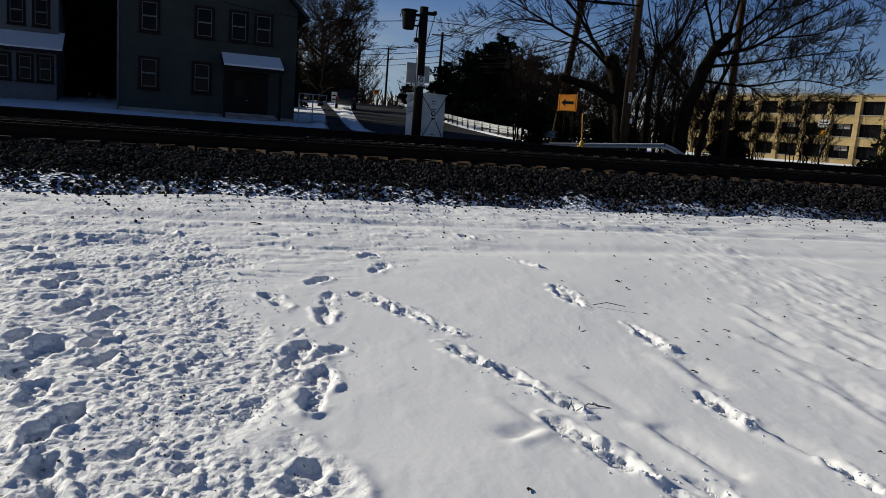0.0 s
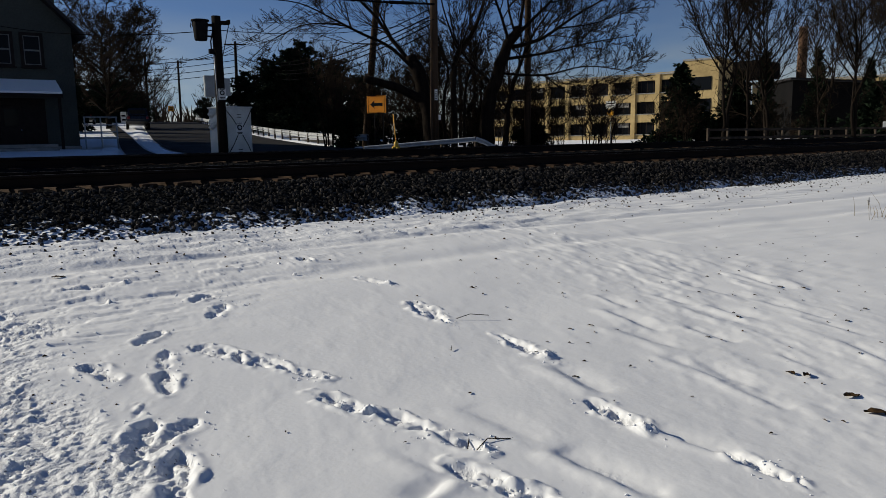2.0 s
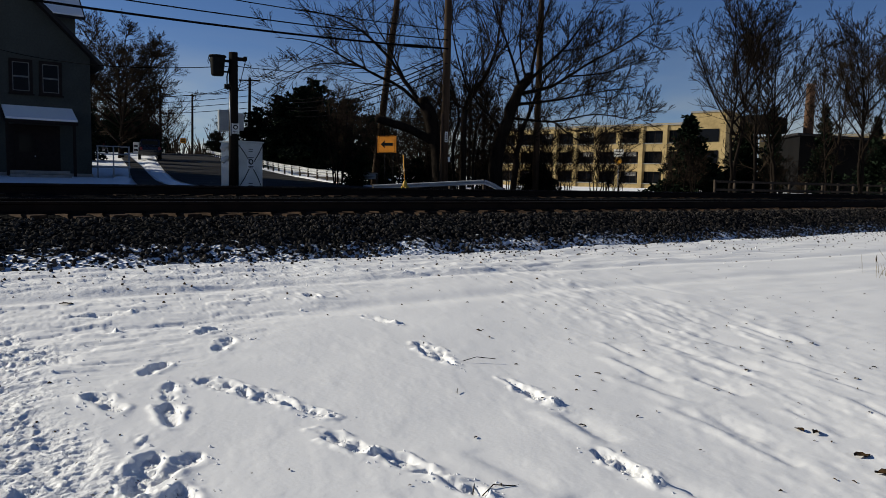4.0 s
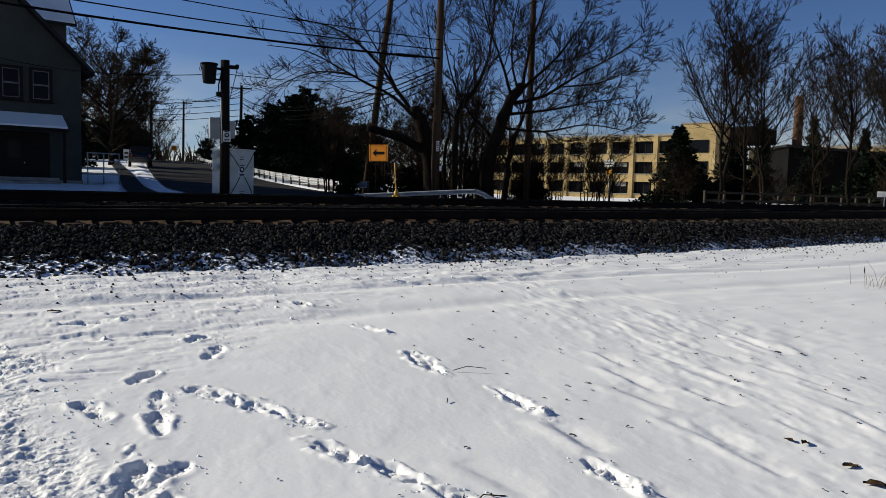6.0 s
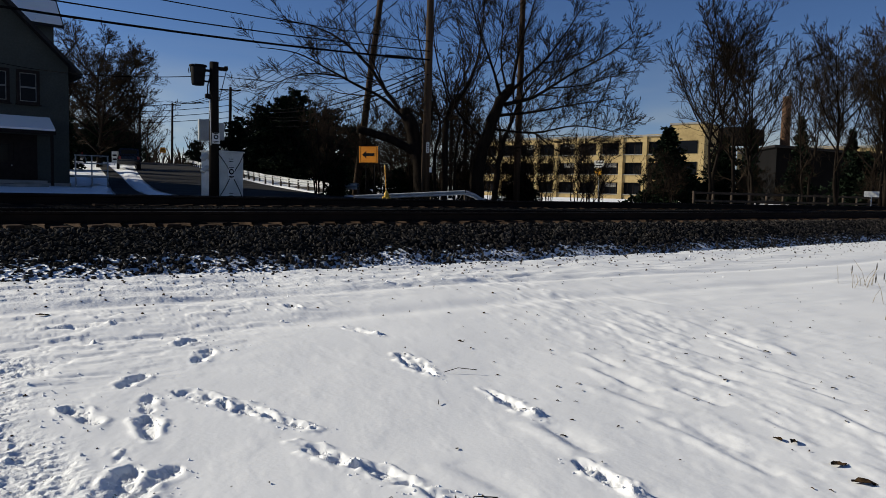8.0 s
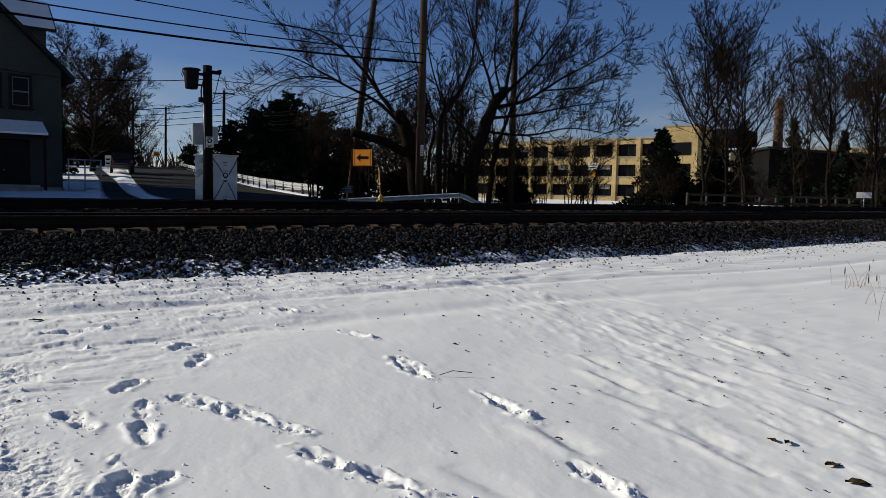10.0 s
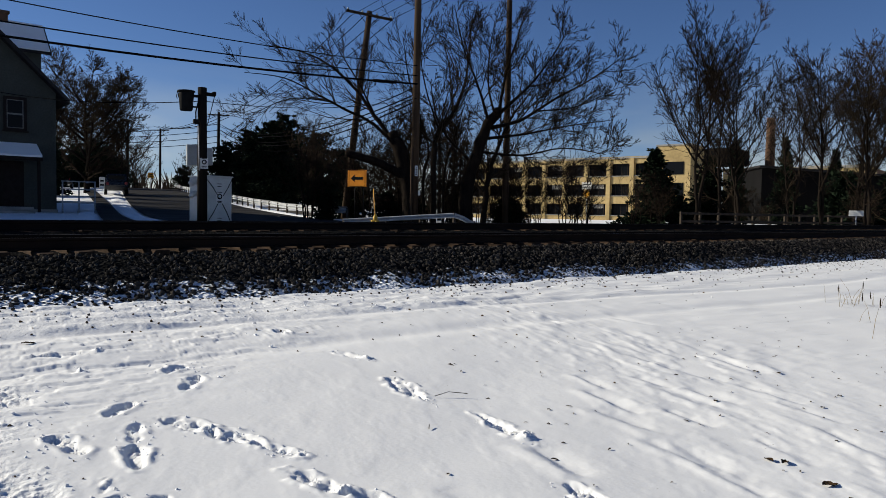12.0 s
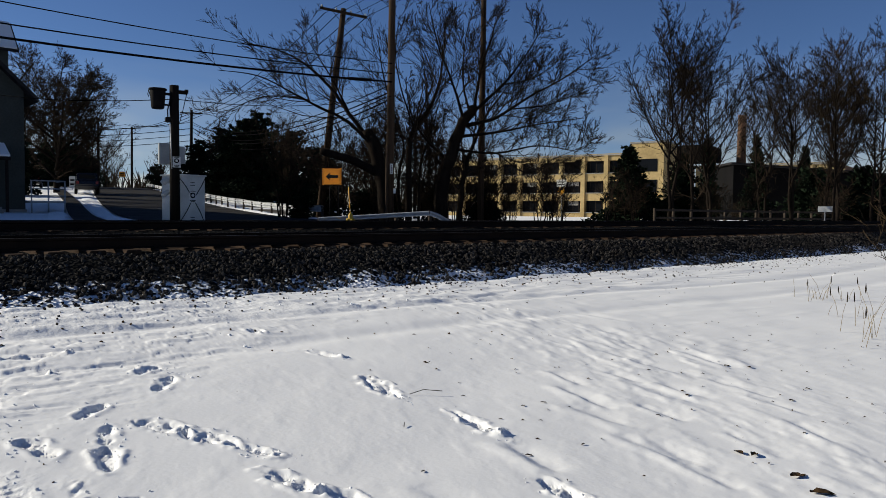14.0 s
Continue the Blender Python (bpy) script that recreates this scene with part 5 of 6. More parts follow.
def bays(parent, k0, k1, y, top, storeys=3, depth=30):
    """Brick piers, spandrels and window bands from bay k0 to k1; local -y faces outwards."""
    x0, x1 = k0 * BAY, k1 * BAY
    part("core", boxes((((x0 + x1) / 2, y + 0.8 + depth / 2, top / 2 - 0.5), (x1 - x0, depth, top + 0.6))), BRICKRED, parent)
    for k in range(k0, k1 + 1):
        part("pier", boxes(((k * BAY, y + 0.3, top / 2 - 0.5), (0.75, 1.0, top + 0.8))), BRICK, parent)
    for s in range(storeys + 1):
        zc = 0.25 + s * ST
        h = 1.35 if s < storeys else top - s * ST + 0.55
        zc = zc if s < storeys else s * ST - 0.35 + h / 2
        part("spandrel", boxes((((x0 + x1) / 2, y + 0.42, zc), (x1 - x0, 0.7, h))), BRICK, parent)
    for k in range(k0, k1):
        for s in range(storeys):
            win = part("window", boxes((((k + 0.5) * BAY, y + 0.66, 0.93 + s * ST + 0.97), (BAY - 0.75, 0.08, 1.98))), GLASS, parent)
            for j in range(1, 4):
                if j == 1 and (k * 5 + s * 3) % 7 in (0, 3):
                    part("blind", boxes((((k + 0.5) * BAY + 0.3 * (k % 3), y + 0.61, 2.45 + s * ST - 0.25 * (k % 2)), (BAY * 0.5, 0.02, 0.7 + 0.5 * (k % 2)))), CONCRETE, win, "pale lowered blind")
                part("mullion", boxes((((k + j / 4) * BAY, y + 0.6, 0.93 + s * ST + 0.97), (0.09, 0.05, 1.98))), TRIM, win)
            part("window_sill", boxes((((k + 0.5) * BAY, y + 0.03, 0.93 + s * ST - 0.05), (BAY - 0.75, 0.16, 0.12))), CONCRETE, win)
    part("coping", boxes((((x0 + x1) / 2, y + 0.4, top - 0.02), (x1 - x0 + 0.9, 1.15, 0.22))), CONCRETE, parent)


bays(fac, -6, 3, 0.0, 10.5)
tw = part("tower", boxes(((3.75 * BAY, 2.0, 5.9), (BAY * 1.3, 5.6, 12.4))), BRICK, fac, "taller buff brick stair tower")
for s in range(3):
    part("window", boxes(((3.75 * BAY, -0.84, 1.9 + s * ST), (BAY * 0.8, 0.1, 1.98))), GLASS, tw)
part("coping", boxes(((3.75 * BAY, 2.0, 12.15), (BAY * 1.3 + 0.3, 5.9, 0.25))), CONCRETE, tw)
bays(fac, 5, 10, 8.0, 8.6, 2, 20)
# Dark block stands for the tower's shaded side.
part("dark_roof_block", boxes(((4.0 * BAY, 16, 11.2), (8, 9, 2.6))), DARKWALL, fac)
ch = thing("chimney", (113.9, 82, 0.9), "tall red-brown brick factory chimney", "chimney")
tube("shaft", [(0, 0, -0.5), (0, 0, 17.6), (0, 0, 18.0)], [0.95, 0.7, 0.78], BRICKRED, ch, 16)
# Building wing in shadow; its wall colour carries that shadow.
shed = thing("shed_building", (80, 50.5, 0.8), "long shed with a sloping roof behind trees, coloured dark as in shadow", "building", turn=-37)
part("wall", prism(bmesh.new(), [(-7, -0.5), (26, -0.5), (26, 4.4), (-7, 6.6)], 0, 14), DARKWALL, shed)
part("roof", prism(bmesh.new(), [(-7.4, 6.62), (26.4, 4.37), (26.4, 4.6), (-7.4, 6.85)], -0.5, 14.5), SHINGLE, shed)

# ---------- trees ----------
willow_limbs = [
    (lay([(0.05, -0.4, 0), (-0.2, 1.3, 0), (-0.45, 2.7, 0), (-0.85, 3.75, 0.1)]), 0.378, 0.30, 0),
    (lay([(-0.75, 3.5, 0.1), (-1.76, 4.8, 0.2), (-2.66, 6.0, 0.4), (-3.8, 7.05, 0.7), (-5.04, 7.7, 0.9), (-6.7, 8.1, 1.2)]), 0.108, 0.016, 0.7),
    (lay([(-0.54, 3.2, 0), (-1.76, 4.4, -0.3), (-2.9, 4.95, -0.6), (-4.0, 5.5, -1.0), (-5.4, 6.15, -1.4), (-7.0, 6.3, -1.8)]), 0.090, 0.012, 0.7),
    (lay([(-0.33, 2.1, 0), (-1.47, 2.7, -0.2), (-2.95, 3.15, -0.3)]), 0.207, 0.17, 0.10),
    (lay([(-0.85, 3.7, 0.1), (-0.98, 4.1, 0.1)]), 0.243, 0.25, 0.15),
    (lay([(-3.4, 5.25, -0.8), (-5.0, 5.35, -1.2), (-6.5, 4.7, -1.6), (-7.6, 3.7, -1.9)]), 0.036, 0.008, 0.8),
]
willow_stems = [
    (lay([(0.89, -0.4, 0.4), (0.85, 2.4, 0.5), (0.97, 4.05, 0.4), (1.6, 4.9, 0.3), (2.1, 5.95, 0.2), (2.3, 7.1, 0.2), (2.4, 8.4, 0.2)]), 0.180, 0.020, 0.7),
    (lay([(0.49, -0.4, 0.8), (0.34, 1.9, 0.9), (0.57, 3.6, 0.9), (-0.05, 5.5, 1.2), (-0.46, 7.0, 1.5), (-0.7, 8.6, 1.6)]), 0.086, 0.016, 0.7),
    (lay([(1.28, -0.4, 0.9), (1.32, 2.4, 0.9), (1.83, 4.15, 0.9), (2.2, 5.6, 0.8)]), 0.079, 0.016, 0.7),
    (lay([(-1.76, 4.8, 0.2), (-2.6, 6.4, 0.6), (-3.5, 7.8, 1.0), (-4.3, 9.1, 1.3)]), 0.050, 0.010, 0.8),
    (lay([(1.1, 4.2, 0.4), (0.6, 5.6, -0.4), (0.3, 7.2, -0.9), (0.5, 8.8, -1.2)]), 0.050, 0.010, 0.8),
]
plant("tree", (15.73, 29.44, far_z(15.73, 29.44)), tree_meshes(1, willow_limbs + willow_stems, (13, 8, 6), 0.55, 0.03, 0.009, 0.8), "large old leafless tree with cut, leaning limbs")
oak_limbs = [
    (lay([(-0.66, -0.4, 0), (-0.53, 1.6, 0), (-0.08, 3.4, 0), (0.46, 4.65, 0.1), (0.94, 5.3, 0.1)]), 0.360, 0.20, 0),
    (lay([(0.55, 4.5, 0.1), (1.84, 4.8, -0.3), (3.3, 5.7, -0.6), (4.77, 6.5, -0.8), (6.0, 7.4, -1.0)]), 0.101, 0.014, 0.7),
    (lay([(0.9, 5.2, 0.1), (1.14, 6.8, 0.4), (1.58, 8.3, 0.6), (2.0, 9.7, 0.9)]), 0.086, 0.014, 0.8),
    (lay([(0.95, 5.2, 0.1), (2.28, 6.45, 0.3), (3.2, 7.7, 0.4), (3.9, 8.9, 0.5)]), 0.086, 0.014, 0.8),
    (lay([(0.35, 4.0, 0), (2.1, 4.3, 0.8), (4.1, 4.75, 1.3), (6.2, 5.1, 1.7)]), 0.079, 0.014, 0.7),
    (lay([(0.0, 3.4, 0), (1.9, 3.2, -0.7), (3.65, 3.5, -1.2), (5.4, 3.2, -1.7)]), 0.065, 0.013, 0.7),
]
oak_shoots = [
    (lay([(0.46, 4.65, 0), (-0.1, 6.3, -0.3), (-0.78, 8.0, -0.6), (-1.2, 9.7, -0.8)]), 0.079, 0.014, 0.8),
    (lay([(0.7, 5.0, 0), (0.4, 6.5, 0.7), (0.46, 8.3, 1.2), (0.7, 9.8, 1.6)]), 0.065, 0.014, 0.8),
    (lay([(0.23, -0.4, 0.6), (0.38, 1.8, 0.7), (0.76, 3.3, 0.9), (1.4, 4.9, 1.2), (2.6, 6.6, 1.6)]), 0.180, 0.024, 0.7),
    (lay([(-0.2, 2.8, 0), (-1.42, 4.0, -0.3), (-1.96, 5.0, -0.5), (-2.2, 6.4, -0.6)]), 0.086, 0.016, 0.7),
    (lay([(1.9, 3.2, -0.7), (3.2, 2.3, -1.2), (4.3, 2.9, -1.6), (5.9, 3.6, -2.0)]), 0.036, 0.010, 0.8),
    (lay([(2.6, 5.2, -0.4), (4.2, 5.3, -1.3), (5.8, 6.0, -1.9)]), 0.043, 0.011, 0.9),
    (lay([(2.3, 6.4, 0.3), (3.8, 6.9, 1.1), (5.2, 8.0, 1.5)]), 0.043, 0.011, 0.9),
]
plant("tree", (18.72, 28.8, far_z(18.72, 28.8)), tree_meshes(2, oak_limbs + oak_shoots, (18, 9, 6), 0.55, 0.03, 0.009, 0.95), "large spreading leafless tree beside the poles")

tall = [tree_meshes(20 + k, auto_limbs(30 + k, 12.6, 0.15, stems, 0.28, 9, 0.42, 1.15), (9, 6, 4), 0.5, 0.06, 0.013, 0.75) for k, stems in enumerate((2, 1, 2))]
for k, (x, y, s, turn) in enumerate(((38.1, 32.9, 0, 20), (40.8, 33.4, 1, 80), (44.2, 34.2, 2, 140), (49.4, 31.5, 2, 30), (54.3, 31.0, 0, 210), (53.6, 28.3, 1, 300), (58.5, 35.0, 2, 260), (58.0, 30.0, 1, 10), (62, 42.5, 0, 330), (51.0, 29.5, 1, 200))):
    t = plant("tree", (x, y, far_z(x, y)), tall[s], "tall slender leafless tree beside the fence", "bare trees by the fence", turn, TWIG_PALE if k in (3, 4) else TWIG)
    t.scale = (1, 1, (1.0, 0.97, 0.93, 1.02, 1.0, 0.9, 0.95, 1.0, 1.05, 0.95)[k])
round_trees = [tree_meshes(50 + k, auto_limbs(60 + k, 12.0, 0.24, 1, 0.22, 10, 0.55, 0.75), (6, 4, 4), 0.6, 0.04, 0.022) for k in range(2)]
for x, y, s, turn, k in ((2.0, 68, 1, 70, 0.9), (13.2, 100, 1, 130, 0.8), (17.5, 118, 0, 200, 0.7), (27.2, 127, 1, 30, 0.55), (31.8, 116, 0, 90, 0.62), (36, 125, 1, 160, 0.6), (24, 150, 0, 300, 0.6), (-6.5, 66, 0, 240, 1.0),
                          (-3.2, 58, 1, 20, 0.7), (-14, 62, 1, 110, 1.0), (28, 62, 0, 45, 0.5), (34, 70, 1, 10, 0.6), (40, 78, 0, 75, 0.55), (22, 56, 1, 200, 0.5), (9.5, 112, 0, 10, 0.9), (11.0, 98, 1, 250, 0.75), (14.0, 108, 0, 40, 0.75), (19.5, 134, 1, 150, 0.7), (5.0, 80, 0, 60, 0.85)):
    t = plant("tree", (x, y, far_z(x, y)), round_trees[s], "leafless round-crowned tree beside the street", "bare street trees", turn)
    t.scale = (k, k, k)
plant("tree", (7.0, 75.1, far_z(7.0, 75.1)), tree_meshes(90, auto_limbs(91, 10.6, 0.3, 1, 0.13, 20, 0.62, 0.75), (15, 9, 7), 0.52, 0.02, 0.014, 0.95), "big dense leafless tree behind the house")
brush = [tree_meshes(70 + k, auto_limbs(80 + k, 3.2, 0.03, 4, 0.15, 3, 0.5, 0.8), (5, 4), 0.6, 0.05, 0.01) for k in range(2)]
rng = random.Random(4)
spots = [(26.5 + rng.uniform(-1, 1), 31 + rng.uniform(-1.5, 2)) for _ in range(3)] + [(rng.uniform(15, 24), rng.uniform(30, 40)) for _ in range(16)] + [(rng.uniform(34, 62), rng.uniform(33, 45)) for _ in range(16)] + [(24.3, 28.5)]
for x, y in spots:
    t = plant("shrub", (x, y, far_z(x, y)), brush[rng.randrange(2)], "bare tangled shrub standing in thin snow", "bare shrubs", rng.uniform(0, 360), category="shrub")
    k = rng.uniform(0.6, 1.25)
    t.scale = (k, k, k)
scrub = tree_meshes(77, auto_limbs(87, 5.6, 0.05, 5, 0.12, 4, 0.42, 0.9), (7, 5, 3), 0.55, 0.05, 0.010)
for x, y, k, turn in ((14.2, 31.5, 0.85, 0), (16.6, 31.8, 1.0, 60), (17.6, 33.2, 1.05, 130), (19.2, 31.6, 0.95, 200), (20.3, 33.6, 1.1, 270), (22.3, 31.2, 0.9, 320), (24.2, 34.0, 0.5, 30), (13.6, 36.5, 0.95, 80), (18.6, 37.0, 1.1, 150), (22.8, 29.6, 0.5, 100)):
    t = plant("shrub", (x, y, far_z(x, y)), scrub, "tall bare scrub with many thin dark stems", "tall bare scrub", turn, category="shrub")
    t.scale = (k, k, k)
spruce = conifer_meshes(8, 5.9, 3.7, 24, 0.85, 0.25, 0.02)
conifer((43.2, 41.3, far_z(43.2, 41.3) - 0.1), spruce, "dense dark spruce standing before the factory", "dark spruces")
# This spruce copy stands in for a dark bare bush by the tower.
conifer((47.8, 39.9, far_z(47.8, 39.9) - 0.1), spruce, "dense dark spruce standing before the factory", "dark spruces", 130).scale = (0.85, 0.85, 0.92)
pines = [conifer_meshes(1, 6.0, 3.2, 15, 0.4, 0.05), conifer_meshes(2, 9.5, 2.3, 20, 0.9, 0.3), conifer_meshes(3, 3.0, 1.9, 9, 0.4, 0.15, 0.02)]
for x, y, s, k, turn in ((18.6, 62.6, 0, 1.0, 0), (19.9, 59.5, 0, 1.2, 70), (22.4, 58.2, 0, 1.0, 140), (25.0, 59.3, 0, 0.85, 220), (26.5, 92, 1, 0.82, 30), (28.0, 63, 0, 0.75, 10), (17.4, 66.8, 0, 0.85, 60), (21.0, 63.5, 0, 1.15, 300), (-8.5, 56, 0, 1.1, 20), (-11.5, 60, 0, 1.3, 90), (-5.5, 60, 0, 1.2, 150), (3.4, 66, 0, 0.75, 40), (8.6, 104, 0, 0.9, 200), (5.5, 96, 0, 0.9, 100), (12.5, 112, 0, 1.0, 10), (26.5, 128, 0, 0.8, 80), (31, 120, 0, 0.8, 10), (9.8, 96, 0, 0.95, 60), (12.0, 104, 0, 0.9, 170), (14.6, 118, 0, 0.9, 250), (17.4, 130, 0, 0.9, 20)):
    t = conifer((x, y, far_z(x, y) - 0.1), pines[s], "dense dark evergreen tree", "evergreens by the street", turn)
    t.scale = (k, k, k)
# Added evergreens, mostly out of view, that shade the yard and footpath.
for x, y, k, turn in ((-21, 51, 2.9, 0), (-24, 46, 2.8, 50), (-17, 59, 2.7, 100), (-20.5, 56, 2.9, 160), (-12, 60, 2.2, 210), (-27, 42, 2.8, 270), (-9.6, 54, 1.6, 300)):
    t = conifer((x, y, far_z(x, y) - 0.1), pines[0], "tall dark evergreen added behind the houses to cast shade", "evergreens behind the houses", turn)
    t.scale = (k * 0.75, k * 0.75, k)
for x, y, s, k, turn in ((60, 47, 1, 0.85, 50), (66, 46, 1, 0.9, 100), (71, 44, 1, 0.8, 150), (63, 38, 2, 1.6, 20), (67, 36, 2, 1.7, 80), (72, 35, 2, 1.8, 140)):
    t = conifer((x, y, far_z(x, y) - 0.1), pines[s], "dark spruce before the factory", "dark spruces", turn)
    t.scale = (k, k, k)
for x, y, k, turn in ((16.5, 33.5, 0.55, 0), (18.3, 34.5, 0.6, 80), (20.2, 33.0, 0.5, 160), (22.4, 32.0, 0.5, 210), (13.9, 34.8, 0.5, 300), (24.0, 33.0, 0.45, 40), (16.9, 38.5, 0.7, 20), (21, 40, 0.8, 50), (27, 38, 0.6, 90)):
    t = conifer((x, y, far_z(x, y) - 0.1), pines[2], "low dark evergreen bush flecked with snow", "evergreen bushes", turn)
    t.scale = (k, k, k)

# far woods on the skyline
wv, wf = [], []
rng = random.Random(9)
for k in range(600):
    a = radians(rng.uniform(-35, 100))
    d = rng.uniform(170, 330)
    x, y = d * math.sin(a), d * math.cos(a)
    z = far_z(x, y)
    h = rng.uniform(6, 11)
    for j in range(9):
        b2 = rng.uniform(0, 6.28)
        p = Vector((x, y, z - 0.5))
        q = p + Vector((math.cos(b2) * h * 0.3, math.sin(b2) * h * 0.3, h * rng.uniform(0.6, 1)))
        ring_tube(wv, wf, [p, p.lerp(q, 0.5) + Vector((0, 0, h * 0.15)), q], [0.22, 0.14, 0.05], 3, cap=False)
tagged(part_mesh("far_woods", mesh_of("far_woods", wv, wf), TWIG), "bare woods along the far skyline", "woods", kind="stuff")


# ---------- small things on the snow ----------
def on_snow(x, y):
    X, Y = np.array([[x]]), np.array([[y]])
    return float(marked(X, Y, ground_z(X, Y))[0, 0])


def leaf_mesh(seed, ln, wd):
    r = random.Random(seed)
    v, f = [], []
    n = 7
    for i in range(n):
        s = i / (n - 1)
        w = wd * math.sin(math.pi * min(0.97, max(0.04, s))) ** 0.8 * r.uniform(0.8, 1.15)
        curl = 0.012 * math.sin(s * 3 + r.uniform(0, 1))
        for side in (-1, 0, 1):
            v.append(Vector((ln * (s - 0.5), w * side, curl + 0.01 * abs(side) * r.uniform(0.3, 1.2))))
    for i in range(n - 1):
        for j in range(2):
            q = i * 3 + j
            f.append((q, q + 3, q + 4, q + 1))
    k = len(v)
    v += [p - Vector((0, 0, 0.003)) for p in v[:k]]
    f += [tuple(reversed([i + k for i in q])) for q in f[:]]
    return mesh_of("leaf", v, f)


leaves = [leaf_mesh(k, 0.11 + 0.02 * k, 0.024 + 0.005 * k) for k in range(4)]
for k, (x, y, s, big_k) in enumerate(((4.13, 3.32, 15, 1.3), (4.08, 3.40, 70, 1.0), (4.06, 2.98, -10, 1.2), (3.93, 2.75, -35, 1.25), (3.39, 4.73, 10, 0.55), (3.6, 4.75, -20, 0.55), (6.26, 5.1, 5, 0.8), (6.4, 4.95, 50, 0.7), (4.2, 4.16, -30, 0.5), (2.02, 3.9, 30, 0.4), (1.83, 2.34, 40, 0.6), (4.89, 4.46, 20, 0.6), (6.19, 4.21, -15, 0.7), (4.84, 3.42, 25, 0.5), (5.64, 4.02, 5, 0.6), (1.14, 2.54, 60, 0.35), (2.79, 3.93, -25, 0.6), (0.15, 7.75, 10, 1.3))):
    o = part_mesh("dead_leaf", leaves[k % 4], LEAF)
    o.matrix_basis = pose(x, y, on_snow(x, y) + 0.002, 4, 3, s) @ Matrix.Scale(big_k * 0.7, 4)
    tagged(o, "curled dead brown leaf lying on the snow", "leaf", "dead leaves on the snow")
rng = random.Random(21)
tv, tf = [], []
bits = np.array([(rng.uniform(3.0, 9), rng.uniform(2.4, 7)) if k < 120 else (rng.uniform(-1.5, 14), rng.uniform(3, 11)) for k in range(190)])
bit_z = marked(bits[:, 0], bits[:, 1], ground_z(bits[:, 0], bits[:, 1]))
for (x, y), z in zip(bits.tolist(), bit_z.tolist()):
    a, ln = rng.uniform(0, 6.28), rng.uniform(0.010, 0.030) * (1 + 0.05 * y)
    d = Vector((math.cos(a), math.sin(a), rng.uniform(-0.05, 0.12)))
    p = Vector((x, y, z + 0.003))
    r = rng.uniform(0.002, 0.006)
    ring_tube(tv, tf, [p, p + d * ln * 0.5 + Vector((0, 0, r)), p + d * ln], [r * 0.5, r, r * 0.4], 4)
tagged(part_mesh("leaf_litter", mesh_of("leaf_litter", tv, tf), LEAF), "scattered bits of dead leaf and bark on the snow", "leaf litter", kind="stuff")
for k, (x, y, pts) in enumerate(((1.68, 3.28, [(0, 0, 0.012), (0.09, 0.05, 0.03), (0.2, 0.02, 0.015)]), (1.66, 3.33, [(0, 0, 0.01), (0.05, 0.07, 0.03)]), (2.72, 5.25, [(0, 0, 0.01), (0.12, 0.0, 0.03), (0.26, -0.05, 0.012)]), (2.3, 4.6, [(0, 0, 0.008), (0.03, 0.05, 0.02)]))):
    z = on_snow(x, y)
    o = tube("fallen_twig", [(x + a, y + b2, z + c) for a, b2, c in pts], 0.0028, TWIG, sides=5)
    tagged(o, "thin broken brown twig on the snow", "twig", "fallen twigs")


# crumbs of snow kicked out of the prints and dark crumbs of soil
rng = random.Random(33)
crumbs, dark = [], []
for x1, y1, x2, y2, w, d in SCUFFS + PRINTS:
    for k in range(22):
        t = rng.uniform(0.1, 1.15)
        crumbs.append((x1 + (x2 - x1) * t + rng.gauss(0, w * 1.1), y1 + (y2 - y1) * t + rng.gauss(0, w * 1.1), rng.uniform(0.003, 0.009)))
for k in range(300):
    y = rng.uniform(2.3, 6.5)
    crumbs.append((0.25 - abs(rng.gauss(0, 0.9)) + 0.1 * rng.gauss(0, 1), y, rng.uniform(0.004, 0.012)))
for k in range(620):
    u = rng.uniform(-4, 22)
    p = along(u, float(toe(u)) - 0.1 - rng.expovariate(1.5))
    (crumbs if k % 3 == 0 else dark).append((p.x, p.y, rng.uniform(0.007, 0.024)))
for k in range(110):
    dark.append((rng.gauss(-0.25, 0.35), rng.uniform(2.4, 5.5), rng.uniform(0.002, 0.008)))
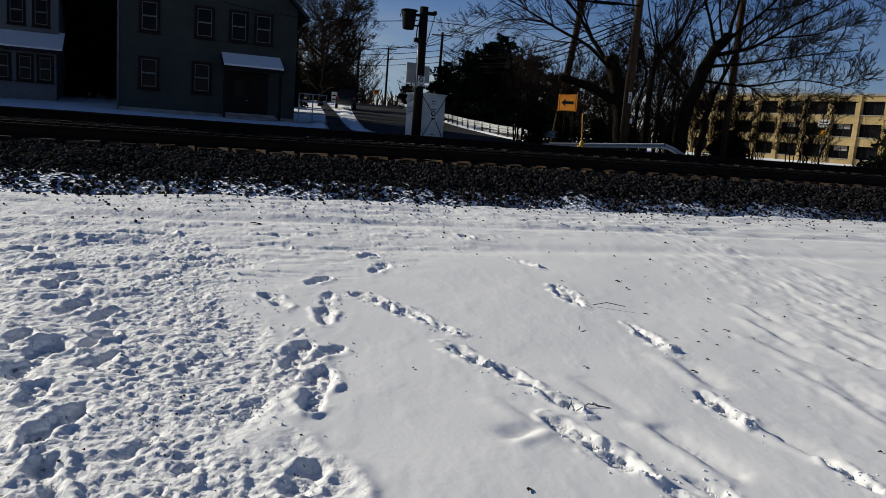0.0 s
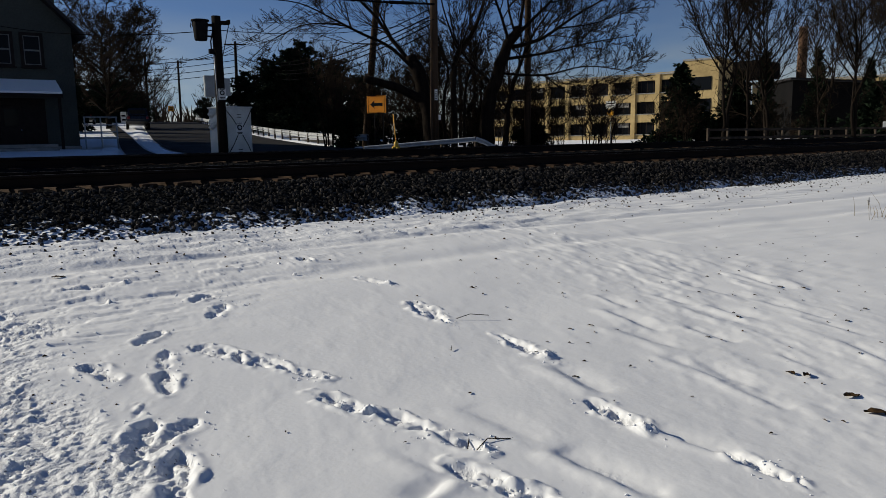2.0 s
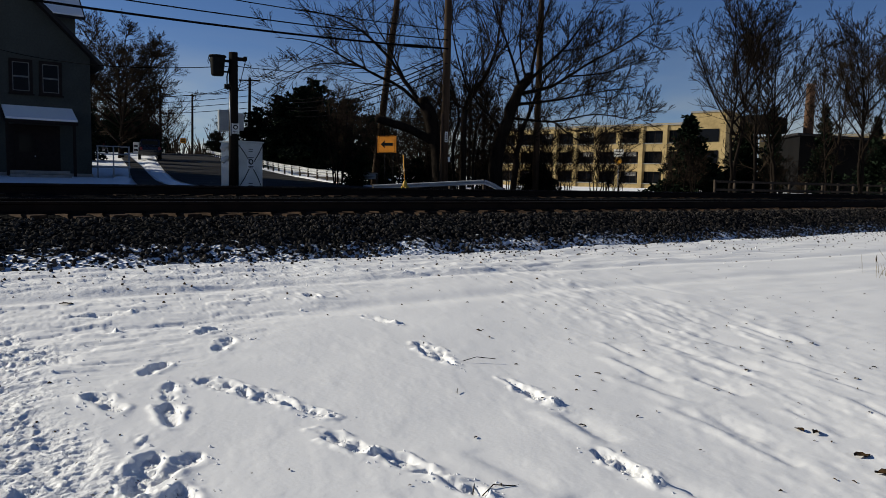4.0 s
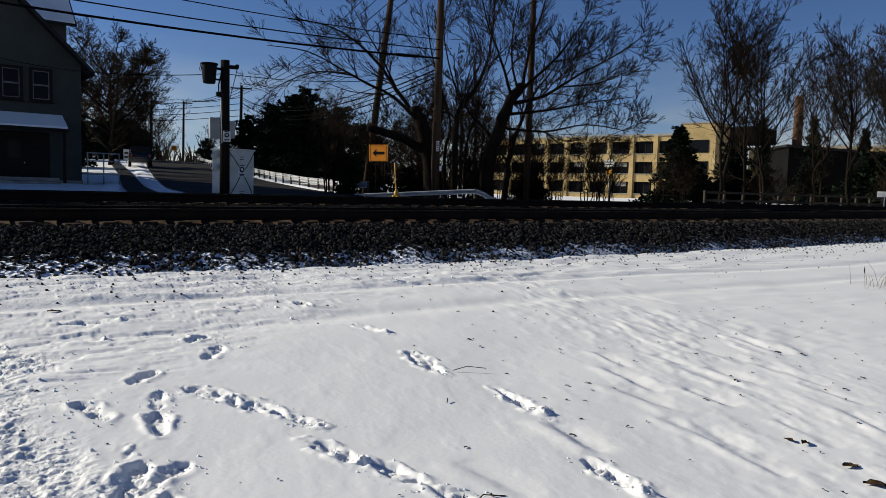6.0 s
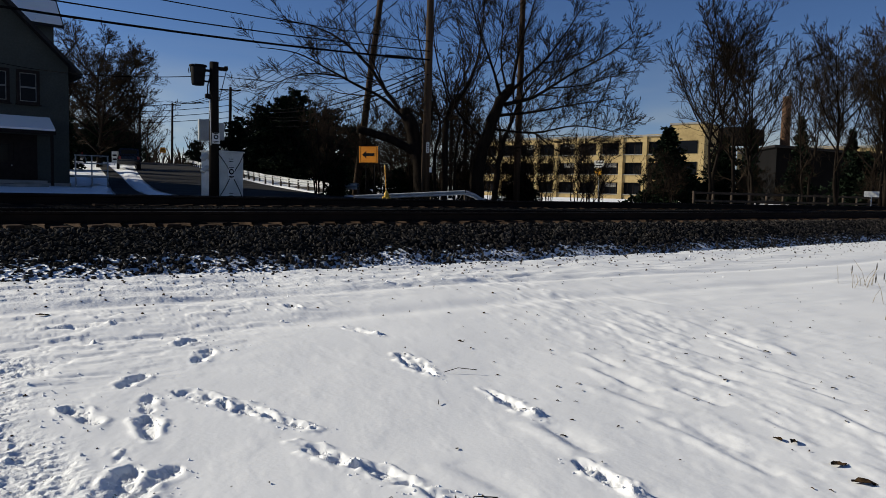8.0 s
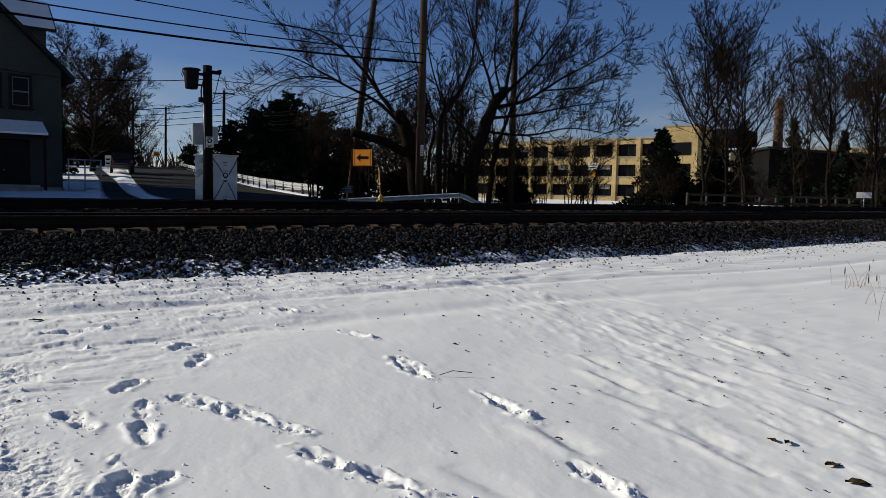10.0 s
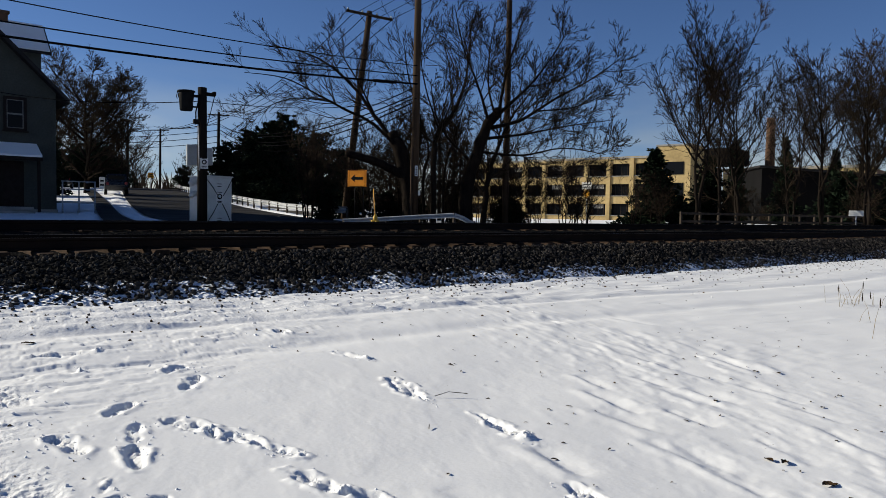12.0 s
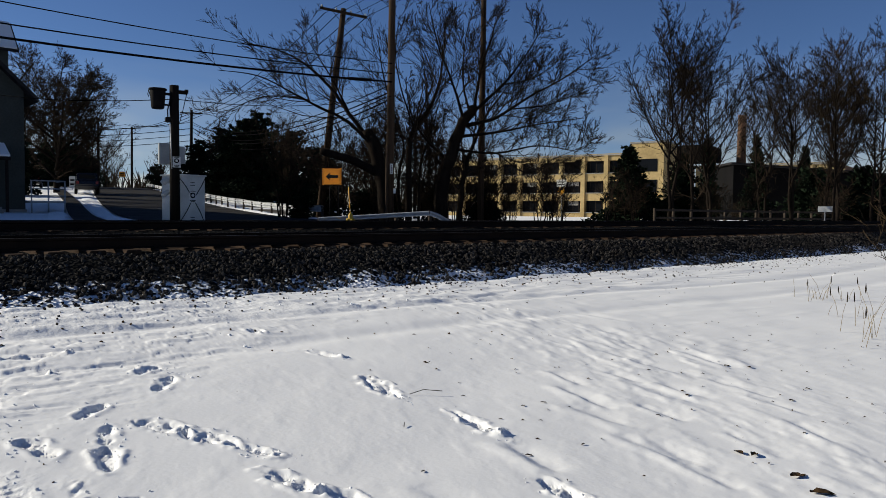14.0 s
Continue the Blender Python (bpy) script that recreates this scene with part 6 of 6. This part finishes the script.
for items, mat, name, label in ((crumbs, SNOW, "snow_crumbs", "loose crumbs of snow kicked from boot prints"), (dark, LEAF, "soil_crumbs", "dark crumbs of soil scattered on trodden snow")):
    pts = np.array(items)
    hz = marked(pts[:, 0], pts[:, 1], ground_z(pts[:, 0], pts[:, 1]))
    cv, cf, n0 = [], [], 0
    for (x, y, s), z in zip(items, hz.tolist()):
        vs, fs = shapes[rng.randrange(10)]
        q = np.array(Euler((rng.uniform(0, 6), rng.uniform(0, 6), rng.uniform(0, 6))).to_matrix())
        cv.append(vs @ q.T * s + np.array((x, y, z + s * 0.12)))
        cf.extend([tuple(i + n0 for i in t) for t in fs])
        n0 += len(vs)
    me = bpy.data.meshes.new(name)
    me.from_pydata(np.concatenate(cv).tolist(), [], cf)
    me.update()
    tagged(part_mesh(name, me, mat), label, "crumbs", kind="stuff")


def weed(x, y, n, h, seed, label="dry straw-coloured weed stalks standing in snow"):
    r = random.Random(seed)
    z = on_snow(x, y)
    t = thing("weed_tuft", (x, y, z), label, "weed", "dry weeds")
    for _ in range(n):
        a = r.uniform(0, 6.28)
        o = Vector((r.gauss(0, 0.28), r.gauss(0, 0.2), -0.03))
        hh = h * r.uniform(0.4, 1)
        lean = Vector((math.cos(a), math.sin(a), 0)) * hh * r.uniform(0.1, 0.55)
        st = tube("stalk", [o, o + Vector((0, 0, hh * 0.6)) + lean * 0.4, o + Vector((0, 0, hh)) + lean], [0.0042, 0.0034, 0.0016], STRAW, t, 4)
        if r.random() < 0.35:
            p = o + Vector((0, 0, hh)) + lean
            tube("seed_head", [p - Vector((0, 0, 0.06)), p, p + Vector((0, 0, 0.07))], [0.005, 0.010, 0.003], TWIG, st, 5)
    return t


weed(12.4, 7.8, 11, 0.42, 1)
weed(12.9, 7.6, 5, 0.5, 2)
weed(11.1, 6.6, 4, 0.5, 3)
weed(9.3, 5.25, 8, 0.7, 4)
weed(10.2, 5.7, 4, 0.6, 5)
sap = auto_limbs(5, 2.4, 0.016, 1, 0.15, 6, 0.42, 1.0)
plant("sapling", (10.15, 5.25, on_snow(10.15, 5.25)), tree_meshes(6, sap, (4, 3), 0.5, 0.05, 0.005), "thin leafless sapling standing in the snow", "", 0, TWIG_PALE, "sapling")
